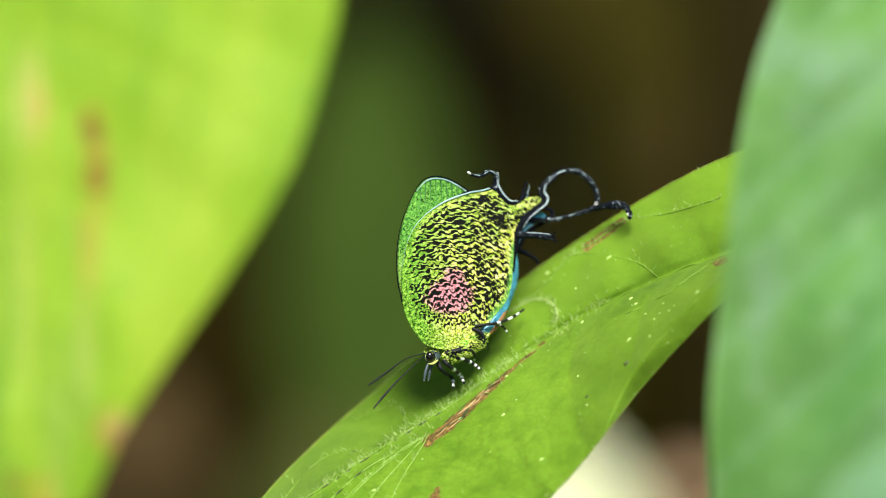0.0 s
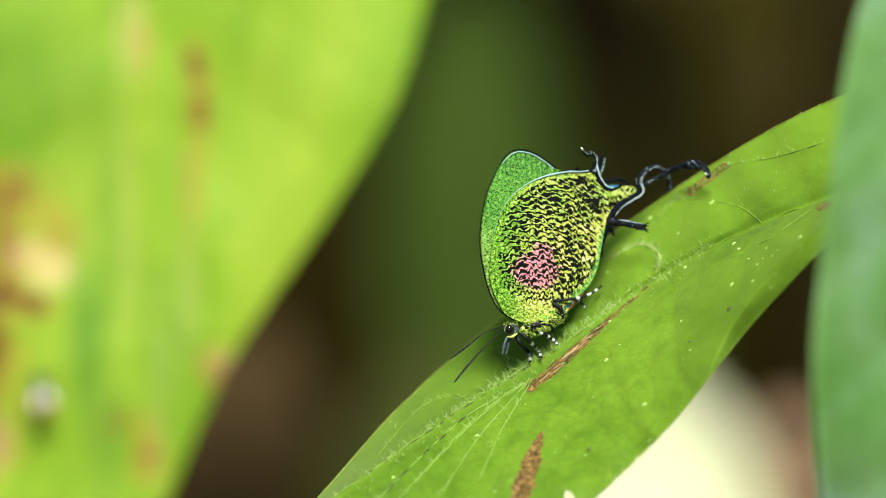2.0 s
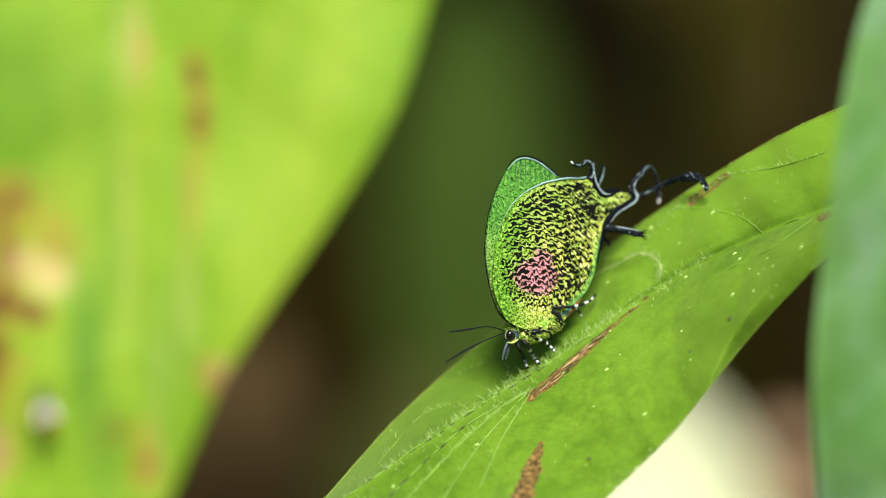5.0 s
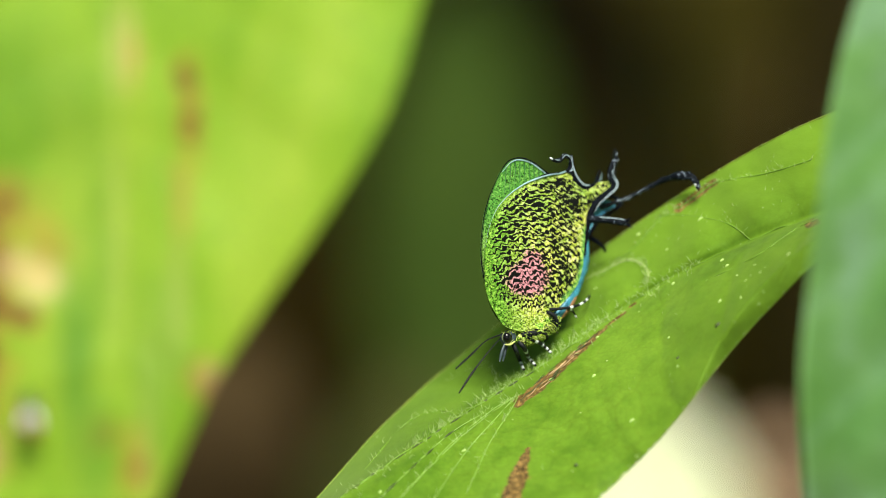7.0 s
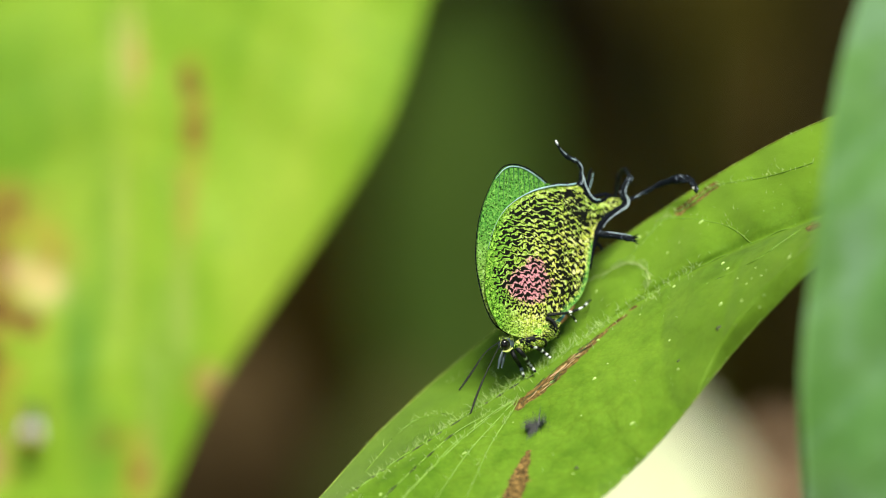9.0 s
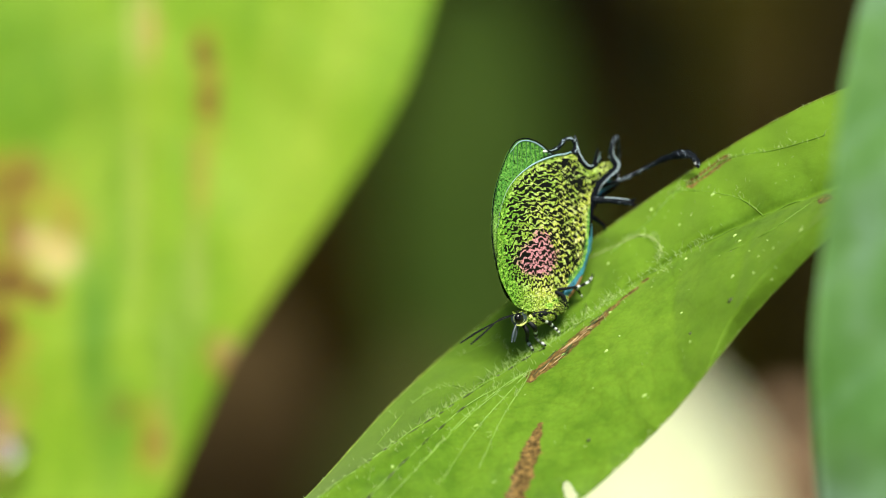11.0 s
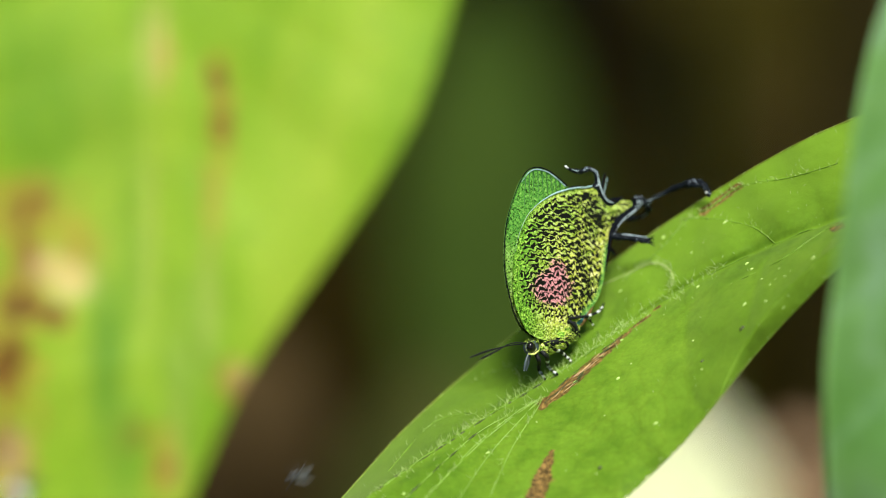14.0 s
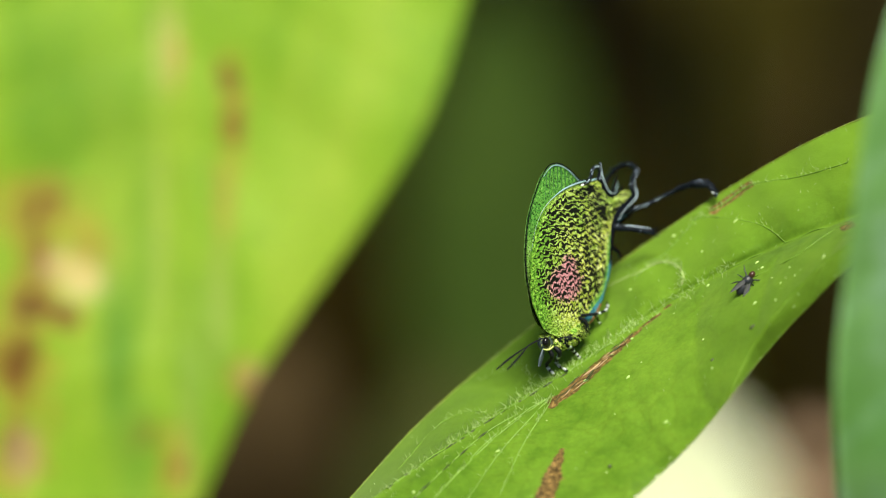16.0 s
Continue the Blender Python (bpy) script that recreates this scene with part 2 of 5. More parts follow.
def fleck_material():
    """Black tail scales with ragged pale blue flecks."""
    m, n, l, b = material("tail_scales")
    f = noise_node(n, l, 2600.0, 3.0, 0.6)
    g = noise_node(n, l, 9000.0, 2.0, 0.6)
    h = math_node(n, l, "ADD", f, math_node(n, l, "MULTIPLY", math_node(n, l, "SUBTRACT", g, 0.5), 0.3))
    l.new(ramp(n, l, h, [(0.54, (0.005, 0.007, 0.010)), (0.64, (0.02, 0.03, 0.045)), (0.70, (0.42, 0.52, 0.62))]), b.inputs["Base Color"])
    b.inputs["Roughness"].default_value = 0.45
    b.inputs["Specular IOR Level"].default_value = 0.05
    bump(n, l, b, g, 0.6, 0.0001)
    return m


M_TAIL = fleck_material()
M_PALE = plain("pale_scales", (0.46, 0.60, 0.72), 0.45, 9000, 0.5)
M_GLINT = plain("edge_scales", (0.30, 0.48, 0.52), 0.4, 9000, 0.5)
M_WHITE = plain("white_scales", (0.75, 0.78, 0.80), 0.55, 8000, 0.2)
M_LIMB = banded("limb", (0.010, 0.012, 0.014), (0.72, 0.78, 0.80))
M_FUR = wing_material("thorax_fur", False)
M_EYE = plain("eye", (0.006, 0.006, 0.006), 0.12, 9000, 0.3)
M_FURGREEN = plain("green_fur", (0.22, 0.33, 0.03), 0.6, 7000, 0.5)
M_YELLOW = plain("yellow_scales", (0.50, 0.58, 0.16), 0.55, 8000, 0.3)
M_ORANGE = plain("orange_scales", (0.24, 0.13, 0.05), 0.6, 7000, 0.35)
M_SLATE = plain("slate_scales", (0.045, 0.07, 0.085), 0.5, 9000, 0.6)
M_STEM = plain("plant_stem", (0.10, 0.19, 0.04), 0.5, 500)
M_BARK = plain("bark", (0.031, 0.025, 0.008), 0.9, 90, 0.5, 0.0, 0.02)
M_PINKSTEM = plain("pinkish_stem", (0.30, 0.195, 0.115), 0.7, 300, 0.3)
M_FLY = plain("fly_body", (0.02, 0.024, 0.03), 0.4, 5000, 0.5)
M_FLYBROWN = plain("fly_abdomen", (0.18, 0.06, 0.015), 0.4, 5000, 0.4)
M_FLYHEAD = plain("fly_eyes", (0.045, 0.018, 0.012), 0.3, 5000, 0.4)
M_FLYWING = plain("fly_wing", (0.62, 0.64, 0.60), 0.35, 4000, 0.2)
M_FLYGREY = plain("grey_fly_wing", (0.075, 0.08, 0.08), 0.6, 4000, 0.2, 0.0, 0.2)


# ---- mesh helpers ----
def spline(points, n):
    """n points along a smooth curve through the given ones."""
    p = np.array(points, float)
    p = np.vstack([2 * p[0] - p[1], p, 2 * p[-1] - p[-2]])
    out = []
    for u in np.linspace(0, len(points) - 1, n):
        i = min(int(u), len(points) - 2)
        f = u - i
        a, b, c, d = p[i:i + 4]
        out.append(0.5 * (2 * b + (c - a) * f + (2 * a - 5 * b + 4 * c - d) * f ** 2 + (3 * b - a - 3 * c + d) * f ** 3))
    return np.array(out)


def thing(name, origin, label, category, group="", turn=True):
    """An Empty that carries a thing's parts, at a place of the working space."""
    ob = new(name)
    ob.empty_display_size = 0.003
    ob.matrix_basis = BASE @ Matrix.Translation(Vector(origin) * G) if turn else Matrix.Translation(at(*origin))
    return tagged(ob, label, category, group)


def part(name, verts, faces, mat, parent=None, label="", smooth=True, masks=None, uvs=None, scale=G):
    """One mesh object from points in grains, under its thing or part."""
    me = bpy.data.meshes.new(name)
    me.from_pydata((np.array(verts, float) * scale).tolist(), [], [tuple(int(i) for i in f) for f in faces])
    me.materials.append(mat)
    me.polygons.foreach_set("use_smooth", [smooth] * len(me.polygons))
    for key, values in (masks or {}).items():
        me.attributes.new(key, "FLOAT", "POINT").data.foreach_set("value", np.array(values, np.float32))
    if uvs is not None:
        index = np.zeros(len(me.loops), np.int32)
        me.loops.foreach_get("vertex_index", index)
        me.uv_layers.new(name="UVMap").data.foreach_set("uv", np.array(uvs, np.float32)[index].ravel())
    me.update()
    ob = new(name, me)
    if parent:
        ob.parent = parent
    if label:
        ob["label"] = label
    return ob


def grid_faces(nx, ny, wrap=False):
    return [(i * ny + j, (i + 1) * ny + j, (i + 1) * ny + (j + 1) % ny, i * ny + (j + 1) % ny)
            for i in range(nx - 1) for j in range(ny if wrap else ny - 1)]


def tube(points, radii, sides=8, flat=1.0, start=0, rough=0.0):
    """A tapered tube along points; flat squeezes it in depth. Returns points and faces."""
    p = np.array(points, float)
    r = np.interp(np.linspace(0, 1, len(p)), np.linspace(0, 1, len(radii)), radii)
    verts = []
    for i in range(len(p)):
        d = p[min(i + 1, len(p) - 1)] - p[max(i - 1, 0)]
        d = d / (np.linalg.norm(d) + 1e-9)
        side = np.cross(d, (0, 0, 1.0))
        side = side / np.linalg.norm(side) if np.linalg.norm(side) > 1e-3 else np.array((1.0, 0, 0))
        up = np.cross(side, d)
        for k in range(sides):
            a = 2 * math.pi * k / sides
            g = 1 + rough * noise.noise(Vector((i * 0.45, k * 0.9, r[0]))) if rough else 1.0
            verts.append(p[i] + g * r[i] * (math.cos(a) * side + math.sin(a) * up * flat))
    faces = grid_faces(len(p), sides, True)
    faces += [tuple(range(sides))[::-1], tuple((len(p) - 1) * sides + k for k in range(sides))]
    return np.array(verts), [tuple(start + i for i in f) for f in faces]


def blob(centre, radii, turn=0.0, rings=14, sides=20, rough=0.0, seed=0):
    """A rounded body: an ellipsoid turned in the picture plane, with an uneven skin."""
    c, s = math.cos(radians(turn)), math.sin(radians(turn))
    verts = []
    for i in range(rings + 1):
        th = math.pi * i / rings
        for k in range(sides):
            ph = 2 * math.pi * k / sides
            v = np.array((math.cos(th), math.sin(th) * math.cos(ph), math.sin(th) * math.sin(ph)))
            v = v * (1 + rough * noise.noise(Vector(v * 3 + seed)))
            x, y, z = v * radii
            verts.append((centre[0] + c * x - s * y, centre[1] + s * x + c * y, centre[2] + z))
    return np.array(verts), grid_faces(rings + 1, sides, True)


def join(pieces):
    """Several (points, faces) as one."""
    verts, faces, n = [], [], 0
    for v, f in pieces:
        verts.append(np.array(v, float))
        faces += [tuple(n + i for i in q) for q in f]
        n += len(v)
    return np.vstack(verts), faces


def thick(verts, faces, nx, ny, depth, axis=(0, 0, -1)):
    """Gives a grid sheet a back face and a rim."""
    n = len(verts)
    back = np.array(verts) + np.array(axis) * depth
    rim = [i * ny for i in range(nx)] + [(nx - 1) * ny + j for j in range(1, ny)]
    rim += [i * ny + ny - 1 for i in range(nx - 2, -1, -1)] + [j for j in range(ny - 2, 0, -1)]
    f = list(faces) + [tuple(n + i for i in q[::-1]) for q in faces]
    f += [(a, b, n + b, n + a) for a, b in zip(rim, rim[1:] + rim[:1])]
    return np.vstack([verts, back]), f


def near_line(p, a, b):
    """Distance of points from a segment, and how far along it they lie."""
    a, b = np.array(a, float), np.array(b, float)
    u = np.clip(((p - a) @ (b - a)) / ((b - a) @ (b - a)), 0, 1)
    return np.linalg.norm(p - (a + u[:, None] * (b - a)), axis=1), u


# ---- the perch leaf ----
UPPER = spline([(-454, -634), (-244, -441), (-88, -271), (76, -126), (276, 26), (456, 151), (636, 256), (836, 340)], 300)
MIDDLE = spline([(-420, -600), (-180, -408), (16, -274), (216, -147), (396, -24), (566, 61), (746, 129), (936, 190)], 300)
LOWER = spline([(-80, -740), (151, -519), (296, -391), (396, -296), (491, -184), (606, -59), (746, 66), (956, 150)], 300)
SIDE_VEINS = [(0.12, 1), (0.22, 1), (0.32, 1), (0.43, 1), (0.54, 1), (0.66, 1), (0.78, 1)]
# curved side veins of the far half, some hooked
FAR_VEINS = [[(-120, -345), (-45, -264), (11, -243), (31, -246), (40, -258)], [(24, -192), (86, -163), (107, -167), (115, -185), (117, -205)],
             [(244, -20), (296, 2), (346, 26), (372, 20), (384, 2), (380, -16)], [(400, 100), (452, 128), (504, 164), (590, 180), (668, 204)],
             [(300, -2), (360, 48), (408, 100), (448, 106), (520, 92), (560, 62)], [(480, -10), (560, 30), (640, 84), (700, 110)]]


def perch(s, w):
    """The leaf's upper side: s along it from 0 to 1, w from -1 (far edge) over the midrib to 1 (near edge)."""
    i = np.clip(s, 0, 1) * 299
    lo = np.minimum(i.astype(int), 298)
    f = (i - lo)[:, None]
    row = [c[lo] * (1 - f) + c[lo + 1] * f for c in (UPPER, MIDDLE, LOWER)]
    a = np.abs(w)[:, None]
    e = np.where(w[:, None] < 0, row[0], row[2])
    xy = row[1] * (1 - a) + e * a
    aw = np.abs(w)
    z = 95 - 240 * s
    z = z + np.where(w < 0, -130 * aw - 40 * aw ** 2, (62 * aw - 28 * aw ** 3) * (1 - 0.8 * np.clip((s - 0.5) / 0.35, 0, 1)))
    # the near margin folds under towards the stalk
    crease = np.interp(s, [0, 0.53, 0.6, 0.66, 0.71, 0.79, 0.857, 1], [1, 1, 0.84, 0.72, 0.63, 0.5, 0.36, 0.25])
    span = np.linalg.norm(row[2] - row[1], axis=1)
    past = np.where(w > 0, np.maximum(aw - crease, 0), 0)
    z = z - np.interp(s, [0.6, 0.7, 0.78, 0.85, 1], [1.8, 1.9, 2.1, 2.55, 2.75]) * span * past * past / (past + 0.02)
    # trough of the midrib, quilting between the side veins, gentle waves
    z = z - (10 + 2 * np.clip((s - 0.42) / 0.2, 0, 1)) * np.exp(-(aw / (0.05 + 0.04 * np.clip((s - 0.42) / 0.2, 0, 1))) ** 2)
    for sv, side in SIDE_VEINS:
        d = s - (sv + 0.06 - 0.16 * aw + 0.05 * aw ** 2)
        z = z - 4.0 * np.exp(-(d / 0.012) ** 2) * (w * side > 0) * np.clip(aw * 6, 0, 1) * np.clip((1.02 - aw) * 4, 0, 1)
    rip = np.array([noise.noise(Vector((x * 0.012, y * 0.012, 3.1))) for x, y in xy])
    fine = np.array([noise.noise(Vector((x * 0.045, y * 0.045, 7.7))) for x, y in xy])
    z = z + 10 * rip + 1.2 * fine
    # the far half bulges between its hooked veins
    quilt = np.array([noise.noise(Vector((x * 0.011 + y * 0.006, y * 0.016 - x * 0.008, 5.3))) for x, y in xy])
    z = z + 15 * quilt * np.clip((s - 0.4) / 0.12, 0, 1) * np.clip(4 * aw * (1 - aw), 0, 1)
    # the stalk end and the near half come towards the lens
    bend = 900 * np.clip(s - 0.5, 0, 1) ** 1.2 + 620 * np.clip(0.36 - s, 0, 1) + np.where(w > 0, aw, 0) * (40 + 180 * np.clip((s - 0.05) / 0.35, 0, 1))
    xy = xy * ((DIST - z - bend) / (DIST - z))[:, None]
    return np.column_stack([xy, z + bend])


def perch_leaf(parent):
    nx, ny = 380, 121
    S, W = np.meshgrid(np.linspace(0, 1, nx), np.linspace(-1, 1, ny), indexing="ij")
    s, w = S.ravel(), W.ravel()
    edge = np.array([noise.noise(Vector((a * 60, b * 2, 0))) for a, b in zip(s, w)])
    top = perch(s, w * (1 - 0.02 * np.abs(edge) * (np.abs(w) > 0.99)))
    xy = top[:, :2]
    brown = np.zeros(len(s))
    jig = np.array([noise.noise(Vector((x * 0.07, y * 0.07, 1))) for x, y in xy])
    for a, b, r0, r1, p in [((152, -226), (210, -180), 5.5, 6.5, 1.0), ((210, -180), (306, -95), 6, 1.6, 0.95), ((306, -95), (360, -50), 1.6, 1.2, 0.85),
                            ((168, -304), (150, -352), 2, 12, 1.0), ((150, -352), (118, -440), 12, 11, 1.0),
                            ((438, 118), (502, 166), 6, 5, 0.8), ((655, 88), (668, 94), 5, 5, 0.8),
                            ((395, -290), (480, -190), 5, 4, 0.45)]:
        d, u = near_line(xy, a, b)
        r = r0 + (r1 - r0) * u
        brown = np.maximum(brown, p * np.clip(1.25 - d / (r * (1 + 0.5 * jig)) * 0.62, 0, 1))
    brown = np.where(brown < 0.45, brown * 0.5, brown)
    # pale midrib, and the far half painted lighter, as if better lit
    vein = np.maximum(0.5 * np.exp(-(w / 0.03) ** 2), np.interp(s, [0, 0.15, 0.46, 0.6], [0.3, 0.45, 0.3, 0.66]) * np.clip(0.15 - w * 1.5, 0, 1))
    # near half towards the stalk painted lighter in the same way
    vein = np.maximum(vein, 0.42 * np.clip((s - 0.4) / 0.2, 0, 1) * np.clip(w * 2.5, 0, 1))
    top[:, 2] -= 2.5 * np.clip((brown - 0.5) / 0.3, 0, 1)
    faces = grid_faces(nx, ny)
    # the torn notch in the near margin, with a clean lip
    cx, cy = 218, -424
    ex, ey = (xy[:, 0] - cx), (xy[:, 1] - cy)
    oval = (ex * 0.9 + ey * 0.35) ** 2 / 10 ** 2 + (-ex * 0.35 + ey * 0.9) ** 2 / 26 ** 2
    lip = (oval > 0.62) & (oval < 1.5)
    top[lip, :2] = np.array((cx, cy)) + (xy[lip] - np.array((cx, cy))) / np.sqrt(oval[lip])[:, None] * 1.01
    xy = top[:, :2]
    keep = []
    for f in faces:
        mx, my = xy[list(f)].mean(0)
        if ((mx - cx) * 0.9 + (my - cy) * 0.35) ** 2 / 10 ** 2 + (-(mx - cx) * 0.35 + (my - cy) * 0.9) ** 2 / 26 ** 2 > 1:
            keep.append(f)
    verts, full = thick(top, keep, nx, ny, 4.0)
    leaf = part("leaf", verts, full, M_PERCH, parent, "hairy green leaf with brown torn patches",
                masks={"brown": np.tile(brown, 2), "vein": np.tile(vein, 2)})
    # midrib and side veins
    ss = np.linspace(0.02, 0.99, 200)
    rib = perch(ss, np.full(200, 0.0))
    rib[:, 2] += 1.0
    rib[:, 1] += 1.6 * np.sin(ss * 61) + 1.2 * np.sin(ss * 143)
    v, f = tube(rib, [1.1, 1.0, 0.8], 8, 0.7, 0, 0.4)
    part("midrib", v, f, M_VEIN, leaf, "pale hairy midrib")
    S2, W2 = np.meshgrid(np.linspace(0, 1, 200), np.linspace(-1, 1, 80), indexing="ij")
    near = perch(S2.ravel(), W2.ravel())
    lines = []
    for pts in FAR_VEINS:
        ln = np.array([(x, y, near[np.argmin((near[:, 0] - x) ** 2 + (near[:, 1] - y) ** 2), 2] + 0.5) for x, y in spline(pts, 50)])
        ln[1:-1, 2] = (ln[:-2, 2] + ln[1:-1, 2] + ln[2:, 2]) / 3
        if pts[0][0] != 480:
            lines.append(ln)
        wide = 0.5 if pts[0][0] in (480, -120, 24) else 0.8
        v, f = tube(ln, [1.2 * wide, 2.4 * wide, 2.0 * wide, 1.0 * wide], 6, 0.6)
        part("side_vein", v, f, M_WOOLLY if pts[0][0] == 244 else M_VEIN, leaf)
        if pts[0][0] == 244:
            lines += [ln[14:]] * 3
        if pts[0][0] == 400:
            lines += [ln] * 2
    # the thin yellowed margin
    for w_ in (-1.0, 1.0):
        ln = perch(np.linspace(0, 1, 260), np.full(260, w_))
        ln[:, 2] -= 1.5
        v, f = tube(ln, [0.7, 1.0, 0.7], 6, 0.8, 0, 0.5)
        part("leaf_edge", v, f, M_EDGE, leaf, "thin yellowed margin")
    # pale double vein of the near half
    for pts in ([(-150, -450), (-69, -369), (30, -281), (100, -240), (146, -218)], [(-40, -372), (40, -290), (110, -236), (148, -214)],
                [(-105, -440), (-12, -345), (62, -276), (142, -217)], [(-10, -410), (58, -312), (124, -240), (150, -212)], [(60, -380), (100, -296), (140, -236), (152, -214)]):
        ln = np.array([(x, y, near[np.argmin((near[:, 0] - x) ** 2 + (near[:, 1] - y) ** 2), 2] + 1.2) for x, y in spline(pts, 60)])
        ln[1:-1, 2] = (ln[:-2, 2] + ln[1:-1, 2] + ln[2:, 2]) / 3
        lines.append(ln)
        v, f = tube(ln, [0.8, 1.1, 0.8], 6, 0.7)
        part("side_vein", v, f, M_PALEVEIN, leaf, "thin pale vein")
    # blackened dashes on the midrib and beside it
    rng = random.Random(7)
    for k in range(13):
        a0 = 0.17 + 0.235 * k / 13 + rng.uniform(0, 0.006)
        ss = np.linspace(a0, a0 + rng.uniform(0.006, 0.017), 10)
        ln = perch(ss, np.full(10, rng.uniform(-0.012, 0.004)))
        ln[:, 2] += 2.0
        v, f = tube(ln, [0.5, rng.uniform(1.2, 2.4), 0.5], 6, 0.7, 0, 0.4)
        part("dark_vein", v, f, M_VEIN_DARK, leaf, "blackened vein")
    for k in (0, 7, 11, 17, 21, 26):
        ln = lines[-5][2 + k:5 + k + rng.randrange(2)] + np.array((rng.gauss(0, 0.8), rng.gauss(0, 0.8), 1.0))
        v, f = tube(spline(ln, 9), [0.4, rng.uniform(1.0, 2.0), 0.4], 6, 0.7, 0, 0.5)
        part("dark_vein", v, f, M_VEIN_DARK, leaf, "blackened vein")
    # small dark spots
    for x, y, r in ((497, -87, 5), (429, -146, 3.5), (250, -330, 3)):
        z = near[np.argmin((near[:, 0] - x) ** 2 + (near[:, 1] - y) ** 2), 2]
        v, f = blob((x, y, z), (r * 1.2, r, 1.2), 30, 8, 12, 0.5, x)
        part("leaf_spot", v, f, M_VEIN_DARK, leaf, "small dark spot")
    # torn fibres in the dead strip beside the midrib
    rng = random.Random(12)
    for k in range(20):
        a0 = rng.uniform(0, 0.8)
        a1 = min(1.0, a0 + rng.uniform(0.08, 0.34))
        off = rng.uniform(-8, 9)
        ln = []
        for u in np.linspace(a0, a1, 5):
            taper = 1 - abs(u - 0.4)
            x, y = 152 + 158 * u + off * 0.62 * taper + rng.gauss(0, 0.7), -227 + 138 * u - off * 0.78 * taper + rng.gauss(0, 0.7)
            ln.append((x, y, near[np.argmin((near[:, 0] - x) ** 2 + (near[:, 1] - y) ** 2), 2] + rng.uniform(0.5, 2.5)))
        v, f = tube(spline(ln, 24), [0.3, rng.uniform(0.6, 1.7), rng.uniform(0.4, 1.3), 0.3], 6, 0.5, 0, 0.5)
        part("fibre", v, f, (M_TAN, M_VEIN_DARK, M_RUST, M_VEIN_DARK, M_TAN, M_RUST)[k % 6], leaf, "dry torn fibre")
    # hairs: dense along the ribs, thin elsewhere; one stuff mesh
    rng = random.Random(4)
    pts = []
    for _ in range(330):
        pts.append((0.02 + 0.62 * rng.random(), rng.gauss(-0.02, 0.05), rng.uniform(7, 17)))
    for _ in range(170):
        pts.append((rng.uniform(0.24, 0.5), rng.uniform(-0.13, 0.0), rng.uniform(11, 21)))
    for _ in range(60):
        pts.append((rng.uniform(0, 1), rng.uniform(-1, 1), rng.uniform(4, 8)))
    for _ in range(60):
        pts.append((rng.uniform(0.5, 0.98), rng.uniform(-1, -0.1), rng.uniform(4, 8)))
    for _ in range(170):
        pts.append((rng.uniform(0, 1), rng.choice((-0.995, -0.995, 0.99)), rng.uniform(2.5, 6)))
    base = perch(np.clip(np.array([p[0] for p in pts]), 0, 1), np.clip(np.array([p[1] for p in pts]), -1, 1))
    roots = list(base) + [ln[rng.randrange(len(ln))] + np.array((rng.gauss(0, 3.5), rng.gauss(0, 3.5), 0)) for ln in lines for _ in range(32)]
    pts += [(0, 0, rng.uniform(7, 14)) for _ in range(32 * len(lines))]
    pieces = []
    for b, (_, w_, h) in zip(roots, pts):
        d = Vector((rng.gauss(-0.25, 0.5), rng.gauss(0.75, 0.35), rng.gauss(0.55, 0.3))).normalized()
        bend = Vector((rng.gauss(0, 0.25), rng.gauss(0, 0.2), 0))
        p = [Vector(b), Vector(b) + d * h * 0.55, Vector(b) + (d + bend).normalized() * h]
        pieces.append(tube(p, [0.48, 0.36, 0.12], 4))
    v, f = join(pieces)
    tagged(part("hairs", v, f, M_HAIR, leaf, "fine pale leaf hairs"), kind="stuff")
    # pale pimples
    pieces = []
    for _ in range(70):
        s1, w1 = rng.uniform(0.02, 0.98), rng.uniform(-0.95, 0.97) if rng.random() < 0.4 else rng.uniform(0.05, 0.97)
        b = perch(np.array([s1]), np.array([w1]))[0]
        r = rng.choice((1.2, 1.6, 2.2, 3.2))
        pieces.append(blob(b, (r * rng.uniform(1, 1.8), r, r * 0.28), rng.uniform(0, 90), 5, 8))
    v, f = join(pieces)
    tagged(part("pimples", v, f, M_DOT, leaf, "small pale raised dots"), kind="stuff")
    return leaf


def stem(parent, points, radii, name="stem"):
    v, f = tube(spline(points, 40), radii, 12)
    return part(name, v, f, M_STEM, parent)


perch_plant = thing("broadleaf_plant", (0, 0, 0), "green hairy-leaved plant whose leaf carries the butterfly", "plant")
perch_leaf(perch_plant)
stem(perch_plant, [(925, 168, 230), (1010, 190, 160), (1120, 120, -260), (1180, -200, -420)], [9, 10, 14, 18], "petiole")
stem(perch_plant, [(1190, 900, -560), (1180, -200, -420), (1200, -3000, -1000), (1210, -12950, -3150)], [22, 26, 36, 45])


